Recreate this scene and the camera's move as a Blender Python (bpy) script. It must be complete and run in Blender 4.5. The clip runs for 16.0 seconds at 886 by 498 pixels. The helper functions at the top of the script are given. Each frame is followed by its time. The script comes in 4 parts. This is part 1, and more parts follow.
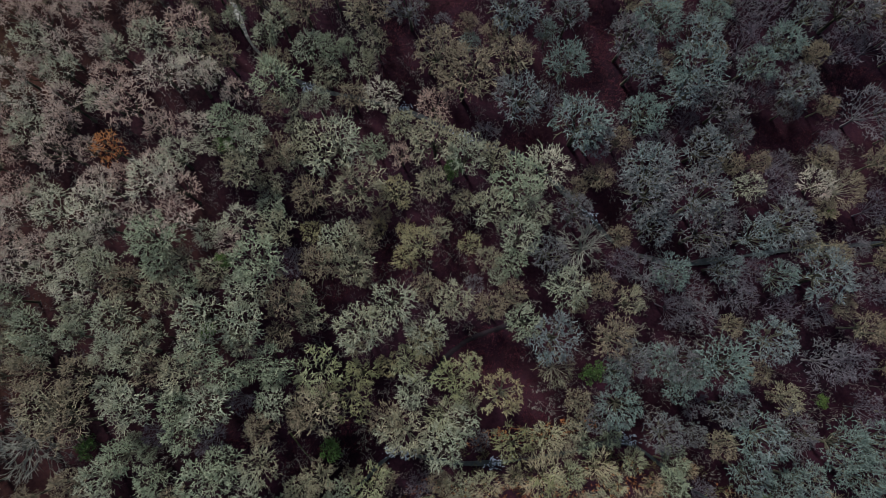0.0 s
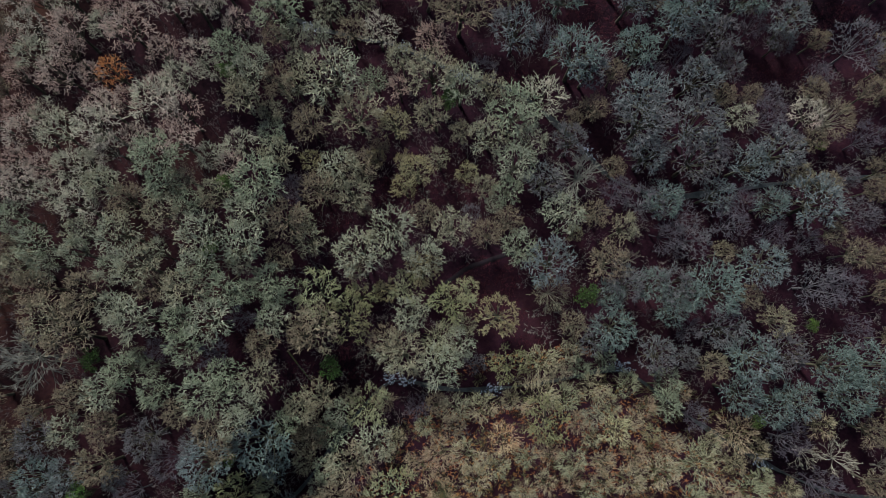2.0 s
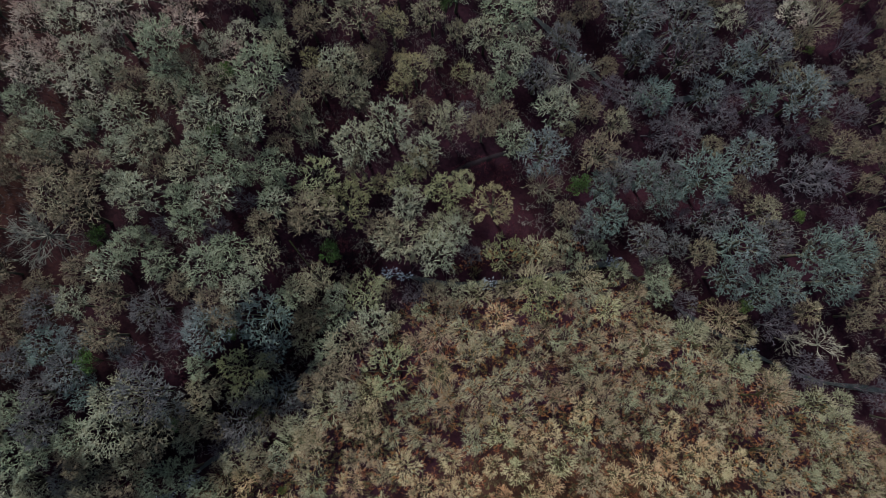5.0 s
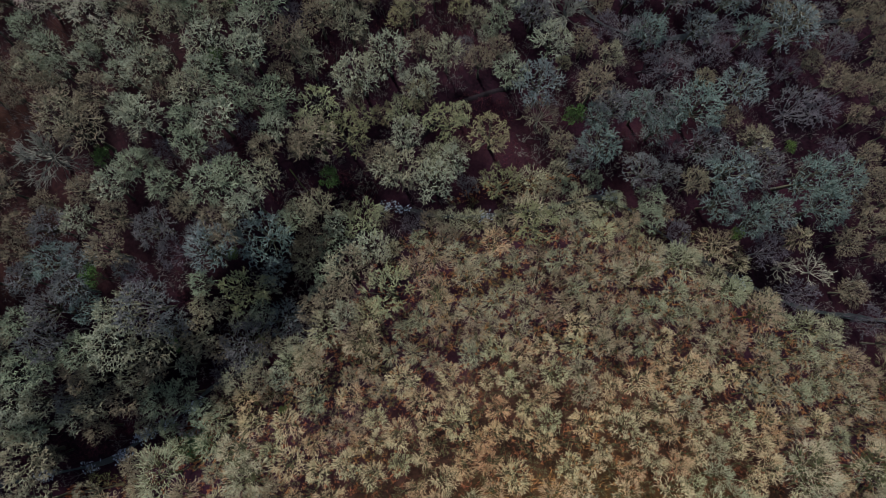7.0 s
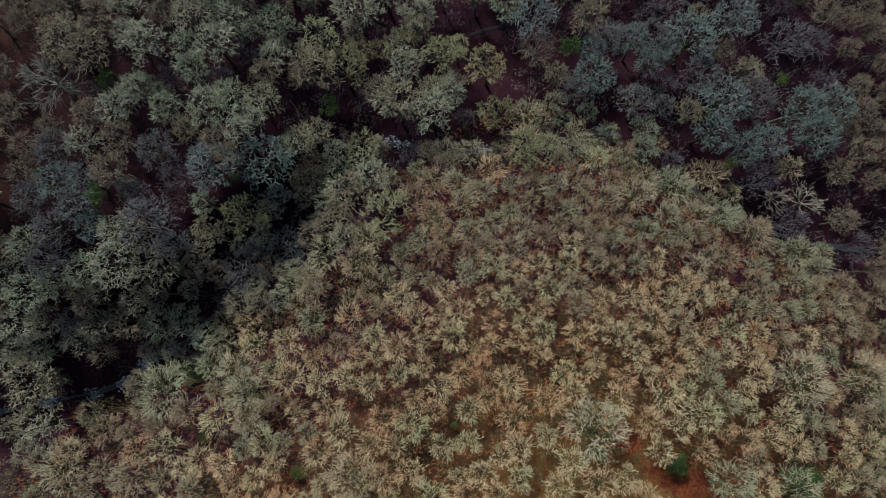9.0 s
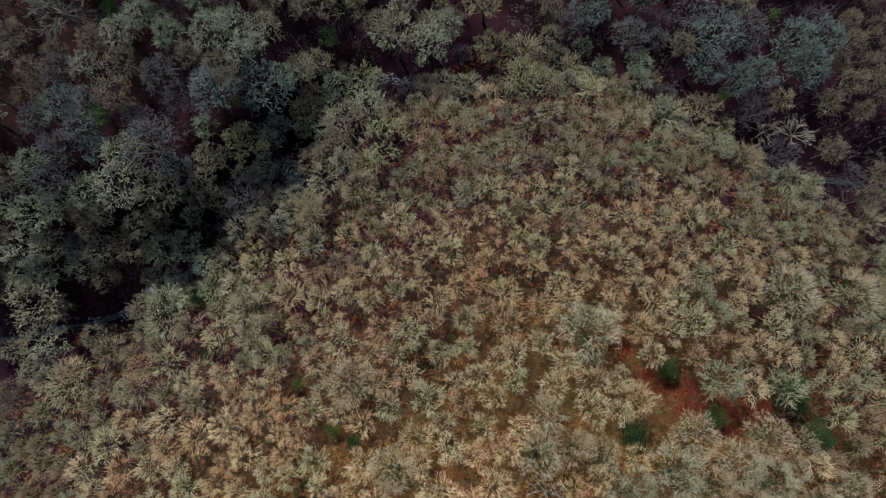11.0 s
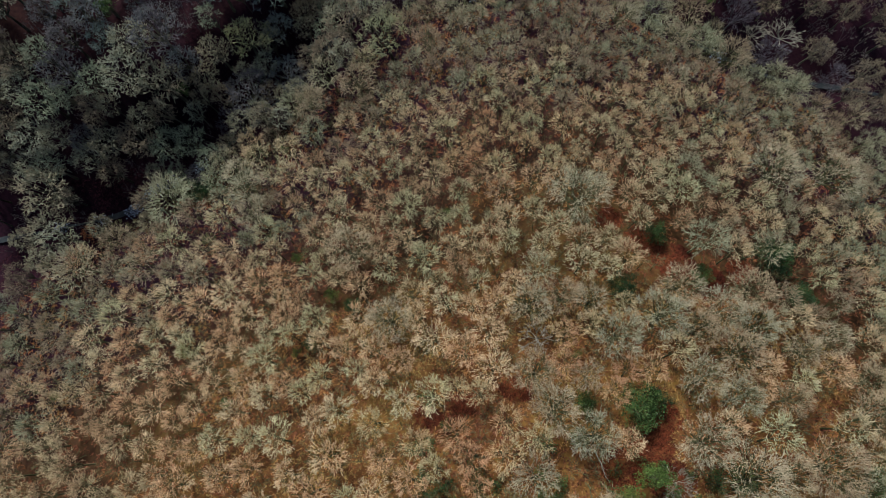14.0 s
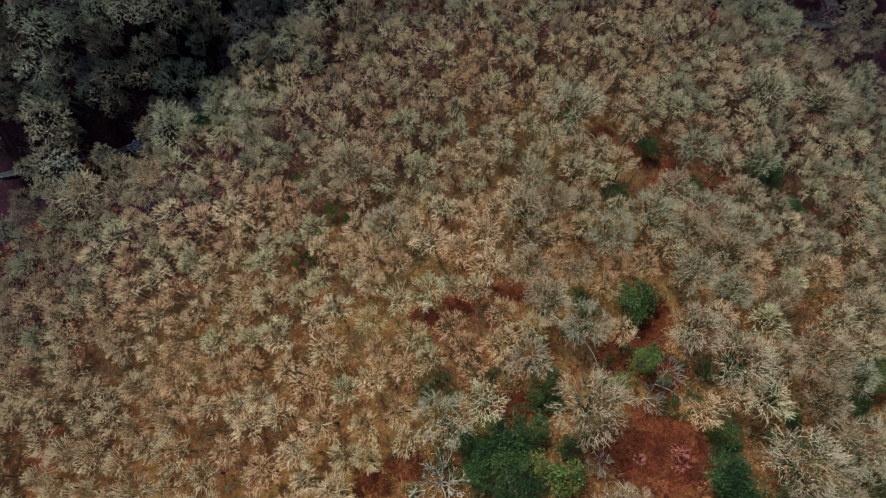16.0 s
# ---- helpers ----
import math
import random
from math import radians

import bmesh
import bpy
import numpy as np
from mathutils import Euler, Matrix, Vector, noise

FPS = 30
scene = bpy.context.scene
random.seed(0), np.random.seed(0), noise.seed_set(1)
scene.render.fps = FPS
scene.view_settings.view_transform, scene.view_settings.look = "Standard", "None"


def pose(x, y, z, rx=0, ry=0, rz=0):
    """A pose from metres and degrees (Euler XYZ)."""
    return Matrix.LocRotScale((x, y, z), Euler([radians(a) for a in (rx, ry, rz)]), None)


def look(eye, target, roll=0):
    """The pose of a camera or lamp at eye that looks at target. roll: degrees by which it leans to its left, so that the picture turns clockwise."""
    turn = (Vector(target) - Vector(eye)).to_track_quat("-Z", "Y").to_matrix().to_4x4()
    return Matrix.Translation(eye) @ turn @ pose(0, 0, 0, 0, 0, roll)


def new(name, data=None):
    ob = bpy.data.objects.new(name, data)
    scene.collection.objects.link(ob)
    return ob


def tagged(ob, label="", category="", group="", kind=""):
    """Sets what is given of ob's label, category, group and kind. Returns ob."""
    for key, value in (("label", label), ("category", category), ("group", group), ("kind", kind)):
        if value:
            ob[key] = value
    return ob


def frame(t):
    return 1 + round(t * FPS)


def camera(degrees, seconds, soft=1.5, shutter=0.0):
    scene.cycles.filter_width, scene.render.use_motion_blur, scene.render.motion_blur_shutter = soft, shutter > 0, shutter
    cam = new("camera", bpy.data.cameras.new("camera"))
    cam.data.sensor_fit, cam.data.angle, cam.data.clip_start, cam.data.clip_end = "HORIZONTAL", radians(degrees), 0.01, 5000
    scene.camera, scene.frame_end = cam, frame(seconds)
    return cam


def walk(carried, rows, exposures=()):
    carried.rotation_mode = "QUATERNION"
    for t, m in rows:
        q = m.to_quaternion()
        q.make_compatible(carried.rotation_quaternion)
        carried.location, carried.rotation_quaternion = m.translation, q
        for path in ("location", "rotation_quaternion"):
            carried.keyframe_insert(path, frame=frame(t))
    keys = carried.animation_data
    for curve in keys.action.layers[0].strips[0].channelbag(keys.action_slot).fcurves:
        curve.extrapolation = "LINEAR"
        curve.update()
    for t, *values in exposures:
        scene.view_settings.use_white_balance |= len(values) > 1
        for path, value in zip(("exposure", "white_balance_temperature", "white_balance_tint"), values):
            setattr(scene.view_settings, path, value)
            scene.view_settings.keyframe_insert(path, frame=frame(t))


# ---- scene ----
# ---- camera: a drone that slides back over the valley at 6.6 m/s, gimbal fixed ----
cam = camera(72.0, 16.0, soft=0.85)
SPEED, ALTITUDE = 6.6, 118.0
walk(cam, [(t, pose(0.0, -SPEED * t, ALTITUDE, 8.685, 0.298, -1.931)) for t in (0.0, 4.0, 8.0, 12.0, 16.0)],
     exposures=[(0.0, 0.02), (16.0, 0.0)])

# ---- light: overcast winter sky ----
world = bpy.data.worlds.new("winter_sky")
scene.world = world
world.use_nodes = True
wn = world.node_tree.nodes
sky = wn.new("ShaderNodeTexSky")
sky.sky_type, sky.sun_disc = "NISHITA", False
sky.sun_elevation, sky.sun_rotation = radians(42), radians(-25)
sky.air_density, sky.dust_density, sky.ozone_density = 1.0, 2.0, 1.2
world.node_tree.links.new(sky.outputs[0], wn["Background"].inputs[0])
wn["Background"].inputs[1].default_value = 0.074
sun = new("sun", bpy.data.lights.new("sun", "SUN"))
sun.data.energy, sun.data.angle, sun.data.color = 3.7, radians(9), (1.0, 0.955, 0.91)
sun.matrix_world = look((60 * math.sin(radians(-25)), 60 * math.cos(radians(-25)), 60 * math.tan(radians(42)) + 10), (0, 0, 10))


# ---- materials ----
def material(name, colours, big=0.12, small=3.0, rough=0.9, spread=0.5, bump=0.0, per_piece=0.5, metal=0.0):
    """Colours mixed by two noises in world space, varied from piece to piece and from tree to tree."""
    m = bpy.data.materials.new(name)
    m.use_nodes = True
    nodes, links = m.node_tree.nodes, m.node_tree.links
    bsdf = nodes["Principled BSDF"]
    geo = nodes.new("ShaderNodeNewGeometry")
    info = nodes.new("ShaderNodeObjectInfo")
    n1 = nodes.new("ShaderNodeTexNoise")
    n1.inputs["Scale"].default_value, n1.inputs["Detail"].default_value = big, 3
    n2 = nodes.new("ShaderNodeTexNoise")
    n2.inputs["Scale"].default_value, n2.inputs["Detail"].default_value = small, 4
    links.new(geo.outputs["Position"], n1.inputs["Vector"])
    links.new(geo.outputs["Position"], n2.inputs["Vector"])
    add = nodes.new("ShaderNodeMath")
    add.operation = "MULTIPLY_ADD"
    links.new(n1.outputs["Fac"], add.inputs[0])
    add.inputs[1].default_value = 1.3
    mul = nodes.new("ShaderNodeMath")
    mul.operation = "MULTIPLY_ADD"
    links.new(info.outputs["Random"], mul.inputs[0])
    mul.inputs[1].default_value, mul.inputs[2].default_value = spread, -0.15 - spread / 2
    links.new(mul.outputs[0], add.inputs[2])
    add2 = nodes.new("ShaderNodeMath")
    add2.operation = "MULTIPLY_ADD"
    links.new(n2.outputs["Fac"], add2.inputs[0])
    add2.inputs[1].default_value = 0.7
    off = nodes.new("ShaderNodeMath")
    off.operation = "SUBTRACT"
    links.new(add.outputs[0], off.inputs[0])
    off.inputs[1].default_value = 0.35
    links.new(off.outputs[0], add2.inputs[2])
    ramp = nodes.new("ShaderNodeValToRGB")
    links.new(add2.outputs[0], ramp.inputs["Fac"])
    el = ramp.color_ramp.elements
    while len(el) < len(colours):
        el.new(0.5)
    for i, c in enumerate(colours):
        el[i].position = 0.2 + 0.6 * i / max(1, len(colours) - 1)
        el[i].color = (*c, 1)
    value = nodes.new("ShaderNodeMath")
    value.operation = "MULTIPLY_ADD"
    links.new(geo.outputs["Random Per Island"], value.inputs[0])
    value.inputs[1].default_value, value.inputs[2].default_value = per_piece, 1 - per_piece / 2
    hsv = nodes.new("ShaderNodeHueSaturation")
    links.new(ramp.outputs["Color"], hsv.inputs["Color"])
    links.new(value.outputs[0], hsv.inputs["Value"])
    links.new(hsv.outputs["Color"], bsdf.inputs["Base Color"])
    bsdf.inputs["Roughness"].default_value, bsdf.inputs["Metallic"].default_value = rough, metal
    bsdf.inputs["Specular IOR Level"].default_value = 0.25
    if bump:
        b = nodes.new("ShaderNodeBump")
        b.inputs["Strength"].default_value, b.inputs["Distance"].default_value = 0.8, bump
        links.new(n2.outputs["Fac"], b.inputs["Height"])
        links.new(b.outputs["Normal"], bsdf.inputs["Normal"])
    return m


MOSSY_BARK = material("mossy_bark", [(0.042, 0.036, 0.027), (0.078, 0.078, 0.054), (0.12, 0.12, 0.09)], 0.3, 4.0, per_piece=0.2)
LICHEN_TWIG = material("lichen_twig", [(0.1932, 0.1632, 0.1154), (0.2466, 0.2366, 0.1625), (0.2835, 0.2938, 0.2051), (0.296, 0.3264, 0.2479), (0.2384, 0.2856, 0.1966)], 0.05, 1.0, per_piece=0.8, spread=0.95)
BROWN_TWIG = material("brown_twig", [(0.3706, 0.2731, 0.232), (0.4207, 0.3489, 0.3021), (0.4308, 0.4045, 0.3344), (0.3606, 0.3742, 0.2804)], 0.07, 1.0, per_piece=0.75, spread=0.9)
HILL_TWIG = material("hill_twig", [(0.4678, 0.3288, 0.1993), (0.5053, 0.4085, 0.2491), (0.5333, 0.4583, 0.284), (0.4771, 0.4285, 0.269), (0.4211, 0.4285, 0.2541)], 0.16, 1.2, per_piece=0.8, spread=0.7)
RUSSET_TWIG = material("russet_twig", [(0.5071, 0.3027, 0.1749), (0.5364, 0.3784, 0.212), (0.5559, 0.4433, 0.2544), (0.4974, 0.4541, 0.265)], 0.2, 1.2, per_piece=0.8, spread=0.7)
THIN_TWIG = material("thin_twig", [(0.5983, 0.4008, 0.2358), (0.6717, 0.5092, 0.3109), (0.7138, 0.5851, 0.3698), (0.5983, 0.5418, 0.3538), (0.5458, 0.5418, 0.3216)], 0.17, 1.2, per_piece=0.8, spread=0.75)
FLANK_TWIG = material("flank_twig", [(0.3143, 0.252, 0.171), (0.3492, 0.306, 0.207), (0.3492, 0.3375, 0.225), (0.2968, 0.324, 0.2115)], 0.12, 1.2, per_piece=0.8, spread=0.8)
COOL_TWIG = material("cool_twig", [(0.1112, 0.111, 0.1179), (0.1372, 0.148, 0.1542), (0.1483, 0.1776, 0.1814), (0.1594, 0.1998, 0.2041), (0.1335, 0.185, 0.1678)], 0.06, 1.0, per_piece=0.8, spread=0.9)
BLEACHED = material("bleached_wood", [(0.5, 0.48, 0.44), (0.65, 0.63, 0.58), (0.75, 0.73, 0.68)], 0.5, 3.0, per_piece=0.2)
PINK_TWIG = material("pink_twig", [(0.459, 0.162, 0.135), (0.594, 0.2295, 0.2025), (0.675, 0.324, 0.27)], 0.3, 1.5, per_piece=0.8)
# Pale blue flecks: sky glints on the river, put into the colour.
FOAM_GLINT = material("foam_glint", [(0.3, 0.37, 0.48), (0.45, 0.53, 0.65), (0.6, 0.68, 0.8)], 0.5, 3.0, rough=0.4, per_piece=0.8)
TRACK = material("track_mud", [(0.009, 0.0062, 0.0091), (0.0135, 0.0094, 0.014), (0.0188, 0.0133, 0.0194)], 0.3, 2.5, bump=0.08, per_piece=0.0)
BUFF_TWIG = material("buff_twig", [(0.415, 0.3323, 0.215), (0.4788, 0.4053, 0.2678), (0.4788, 0.4296, 0.3002), (0.383, 0.389, 0.2678)], 0.12, 1.2, per_piece=0.8, spread=0.8)
# Dark green bark: moss, plus the shade inside crowns, put into the colour.
HILL_BARK = material("hill_bark", [(0.045, 0.055, 0.022), (0.075, 0.085, 0.038), (0.13, 0.13, 0.07)], 0.3, 4.0, per_piece=0.6)
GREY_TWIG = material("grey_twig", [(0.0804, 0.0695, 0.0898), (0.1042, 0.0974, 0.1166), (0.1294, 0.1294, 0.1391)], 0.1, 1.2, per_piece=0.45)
SCRUB_TWIG = material("scrub_twig", [(0.0846, 0.0658, 0.067), (0.1317, 0.1129, 0.1148), (0.1599, 0.1551, 0.1386)], 0.1, 1.2, per_piece=1.0)
# Dark olive-brown scrub: shade of the seams between crowns is in the colour.
SEAM_SHADE_TWIG = material("seam_shade_twig", [(0.08, 0.055, 0.03), (0.095, 0.08, 0.035), (0.085, 0.095, 0.04), (0.1, 0.125, 0.045)], 0.1, 1.2, per_piece=0.8)
PALE_BARK = material("pale_bark", [(0.27, 0.255, 0.2), (0.37, 0.36, 0.29), (0.47, 0.46, 0.38)], 0.3, 3.0, per_piece=0.5)
# Twigs darkened so the gaps between the spur's crowns read as shaded.
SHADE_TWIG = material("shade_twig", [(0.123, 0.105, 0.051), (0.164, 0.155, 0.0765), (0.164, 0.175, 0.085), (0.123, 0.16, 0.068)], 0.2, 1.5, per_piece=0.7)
GREY_BARK = material("grey_bark", [(0.17, 0.175, 0.155), (0.23, 0.24, 0.21), (0.29, 0.3, 0.26)], 0.3, 3.0, per_piece=0.5)
YELLOW_TWIG = material("yellow_twig", [(0.22, 0.19, 0.11), (0.28, 0.26, 0.145), (0.3, 0.3, 0.185)], 0.2, 1.5, per_piece=0.7)
MOSSY_TWIG = material("mossy_twig", [(0.164, 0.164, 0.0902), (0.2378, 0.2542, 0.1312), (0.2706, 0.2952, 0.1804)], 0.2, 1.5, per_piece=0.45)
IVY_LEAF = material("ivy_leaf", [(0.036, 0.0758, 0.0191), (0.06, 0.123, 0.0286), (0.114, 0.1875, 0.0478)], 0.3, 2.0, rough=0.5, per_piece=1.1)
HOLLY_LEAF = material("holly_leaf", [(0.02, 0.055, 0.022), (0.035, 0.09, 0.028), (0.08, 0.14, 0.04)], 0.5, 1.5, rough=0.5, per_piece=0.5, spread=0.5)
GORSE_LEAF = material("gorse_leaf", [(0.06, 0.11, 0.028), (0.12, 0.175, 0.04), (0.17, 0.2, 0.055)], 0.5, 2.0, rough=0.6, per_piece=0.45, spread=0.9)
RUST_LEAF = material("rust_leaf", [(0.3, 0.1, 0.04), (0.42, 0.16, 0.06), (0.5, 0.24, 0.1)], 0.3, 2.0, per_piece=0.6)
DRY_BRACKEN = material("dry_bracken", [(0.114, 0.0516, 0.028), (0.2375, 0.086, 0.045), (0.342, 0.1634, 0.06), (0.323, 0.2236, 0.08)], 0.08, 1.0, per_piece=1.2)
RED_BRACKEN = material("red_bracken", [(0.0857, 0.0204, 0.0109), (0.1836, 0.0476, 0.0204), (0.257, 0.0888, 0.034)], 0.2, 1.5, per_piece=1.4)
# Maroon fronds darkened; the gaps' shade is put into their colour.
SHADED_BRACKEN = material("wet_bracken", [(0.0124, 0.0028, 0.0069), (0.031, 0.0069, 0.0138), (0.0517, 0.0117, 0.0207)], 0.2, 1.5, per_piece=1.3)
WATER = material("river_water", [(0.03, 0.04, 0.045), (0.05, 0.06, 0.065)], 0.3, 1.5, rough=0.35, bump=0.2, per_piece=0.0)
WATER.node_tree.nodes["Principled BSDF"].inputs["Specular IOR Level"].default_value = 0.3


# ---- the lie of the land ----
RIVER = [(-140, -84), (-110, -76), (-87, -70), (-75, -68), (-61, -65.6), (-57, -61.6), (-48, -57), (-45, -53), (-39, -51), (-33, -44), (-26, -37.5),
         (-20, -29), (-10.5, -19), (-1, -22), (8, -22.3), (22.7, -20.7), (32.6, -18.4), (42.5, -27), (52.4, -34), (58.3, -37.6), (68, -42.5), (83, -45), (140, -60)]
STREAM = [(-60, 120), (-42.5, 73), (-37.7, 60.5), (-26.3, 51.6), (-6.7, 46.6), (4.8, 40), (16.8, 36), (29, 23.3), (33, 17), (44.4, 13), (66, 15.4), (84.3, 16), (140, 20)]


def from_line(line, x, y):
    """Distance of points from a broken line."""
    best = np.full(np.shape(x), 1e9)
    for (ax, ay), (bx, by) in zip(line, line[1:]):
        ux, uy = bx - ax, by - ay
        k = np.clip(((x - ax) * ux + (y - ay) * uy) / (ux * ux + uy * uy), 0, 1)
        best = np.minimum(best, np.hypot(x - ax - k * ux, y - ay - k * uy))
    return best


def step(a, b, v):
    k = np.clip((v - a) / (b - a), 0, 1)
    return k * k * (3 - 2 * k)


def ridge(x, y):
    """The wooded spur inside the river's bend."""
    u, d = -30.0 - y, np.sqrt((x - 23.0) ** 2 + 900.0) - 30.0
    u = np.clip(u, -60, 110)
    return 8.0 + 0.37 * u + 0.00041 * u * u - np.where(x < 23, 0.317, 0.462) * np.minimum(d, 90)


def valley(x, y):
    west = step(12, 40, -x - 0.10 * (y + 10)) * step(-62, -34, y)
    waves = 0.5 * np.sin(0.11 * x + 1.0) * np.sin(0.09 * y + 0.4) + 0.25 * np.sin(0.31 * x - 0.2 * y)
    return 2.8 + 11.5 * west + waves + 0.06 * np.clip(y - 40, 0, 200) + 0.08 * np.clip(-x - 60, 0, 300) + 0.05 * np.clip(x - 75, 0, 300)


def ground_z(x, y):
    x, y = np.asarray(x, float), np.asarray(y, float)
    a, b = ridge(x, y), valley(x, y)
    top = np.logaddexp(a / 1.5, b / 1.5) * 1.5
    bed = np.minimum(from_line(RIVER, x, y), from_line(STREAM, x, y) + 1.5)
    reach = 8.0 + 6.0 * step(12, 40, -x)
    return top + (1.0 - top) * (1 - step(1.4, reach, bed))


def on_ridge(x, y):
    return ridge(np.asarray(x, float), np.asarray(y, float)) > valley(np.asarray(x, float), np.asarray(y, float)) - 0.5


def mesh_from(name, verts, faces, mat):
    me = bpy.data.meshes.new(name)
    verts, faces = np.asarray(verts, np.float32), np.asarray(faces, np.int32)
    me.vertices.add(len(verts))
    me.vertices.foreach_set("co", verts.ravel())
    n = faces.shape[1]
    me.loops.add(faces.size)
    me.loops.foreach_set("vertex_index", faces.ravel())
    me.polygons.add(len(faces))
    me.polygons.foreach_set("loop_start", np.arange(0, faces.size, n, dtype=np.int32))
    me.update(calc_edges=True)
    me.materials.append(mat)
    return me


def sheet_axis(lo, hi, pitch):
    """Even steps over the stretch that the drone crosses, then ever longer ones out to the horizon."""
    inner = np.arange(lo, hi + pitch, pitch)
    outer = np.cumsum(np.geomspace(pitch * 1.5, 900, 26))
    return np.concatenate([lo - outer[::-1], inner, inner[-1] + outer])


gx, gy = np.meshgrid(sheet_axis(-105, 105, 1.3), sheet_axis(-140, 85, 1.3))
rng = np.random.default_rng(5)
gz = ground_z(gx, gy) + rng.normal(0, 0.07, gx.shape)
nx, ny = gx.shape[1], gx.shape[0]
idx = np.arange(nx * ny).reshape(ny, nx)
quads = np.stack([idx[:-1, :-1], idx[:-1, 1:], idx[1:, 1:], idx[1:, :-1]], -1).reshape(-1, 4)
# Dark maroon litter, with shade of the gaps between trees added to the colour.
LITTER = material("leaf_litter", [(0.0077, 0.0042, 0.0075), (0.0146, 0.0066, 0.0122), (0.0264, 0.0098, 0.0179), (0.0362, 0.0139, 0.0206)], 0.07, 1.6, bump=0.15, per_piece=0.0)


def recolour_uphill(m, dry, low, high_up):
    """Litter changes with height: darkest on the valley floor, where gap shade is painted in, then dry oak leaves, then
    russet bracken on top.
    """
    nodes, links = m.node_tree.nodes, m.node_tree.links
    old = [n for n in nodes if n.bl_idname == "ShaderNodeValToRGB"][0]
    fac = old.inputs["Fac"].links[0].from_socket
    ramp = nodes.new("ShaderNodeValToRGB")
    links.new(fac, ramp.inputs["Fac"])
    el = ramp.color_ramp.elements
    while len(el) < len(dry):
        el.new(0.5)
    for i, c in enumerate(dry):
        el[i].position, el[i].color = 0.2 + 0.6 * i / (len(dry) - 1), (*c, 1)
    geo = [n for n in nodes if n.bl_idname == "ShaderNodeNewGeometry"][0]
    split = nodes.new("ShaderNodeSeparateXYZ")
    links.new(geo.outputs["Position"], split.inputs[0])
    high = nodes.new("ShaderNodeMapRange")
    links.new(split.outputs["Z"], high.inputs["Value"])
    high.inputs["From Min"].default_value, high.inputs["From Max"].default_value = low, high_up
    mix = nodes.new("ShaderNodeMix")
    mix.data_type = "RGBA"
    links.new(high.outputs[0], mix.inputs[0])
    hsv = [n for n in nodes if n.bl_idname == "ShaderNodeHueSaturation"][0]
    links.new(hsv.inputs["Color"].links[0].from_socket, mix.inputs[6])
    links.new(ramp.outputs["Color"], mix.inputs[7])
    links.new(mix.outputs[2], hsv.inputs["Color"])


# Dry-leaf tones darkened: the shade of seams between crowns is painted in.
recolour_uphill(LITTER, [(0.02, 0.014, 0.008), (0.04, 0.023, 0.012), (0.07, 0.038, 0.017), (0.1, 0.06, 0.022)], 13.0, 24.0)
recolour_uphill(LITTER, [(0.04, 0.023, 0.011), (0.1, 0.048, 0.019), (0.165, 0.075, 0.028), (0.21, 0.125, 0.036)], 25.0, 33.0)
LITTER.node_tree.nodes["Principled BSDF"].inputs["Specular IOR Level"].default_value = 0.06
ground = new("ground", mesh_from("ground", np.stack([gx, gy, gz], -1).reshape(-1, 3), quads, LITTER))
ground.data.polygons.foreach_set("use_smooth", [True] * len(ground.data.polygons))
tagged(ground, "rust-brown leaf litter over a wooded river valley", "ground", kind="structure")


def water_strip(name, line, half, label):
    pts = []
    for (ax, ay), (bx, by) in zip(line, line[1:]):
        n = max(2, int(math.hypot(bx - ax, by - ay) / 1.5))
        pts += [(ax + (bx - ax) * i / n, ay + (by - ay) * i / n) for i in range(n)]
    pts = np.array(pts)
    for _ in range(6):
        pts[1:-1] = (pts[:-2] + 2 * pts[1:-1] + pts[2:]) / 4
    d = np.gradient(pts, axis=0)
    d /= np.linalg.norm(d, axis=1)[:, None]
    k = np.arange(len(pts))
    side = np.stack([-d[:, 1], d[:, 0]], -1) * half * (0.85 + 0.3 * np.sin(0.9 * k) + 0.3 * np.sin(0.37 * k + 1.0))[:, None]
    v = np.concatenate([np.c_[pts + side, np.full(len(pts), 1.45)], np.c_[pts - side, np.full(len(pts), 1.45)]])
    n = len(pts)
    q = [(i, i + 1, n + i + 1, n + i) for i in range(n - 1)]
    return tagged(new(name, mesh_from(name, v, q, WATER)), label, "river", kind="structure")


water_strip("river", RIVER, 0.42, "shallow glinting river bending round the wooded spur")
water_strip("stream", STREAM, 0.5, "narrow stream between the trees of the valley floor")


# ---- tree kinds ----
dice = np.random.default_rng(17)


def unit(v):
    """Vectors brought to length one."""
    v = np.asarray(v, float)
    return v / np.maximum(np.linalg.norm(v, axis=-1, keepdims=True), 1e-9)


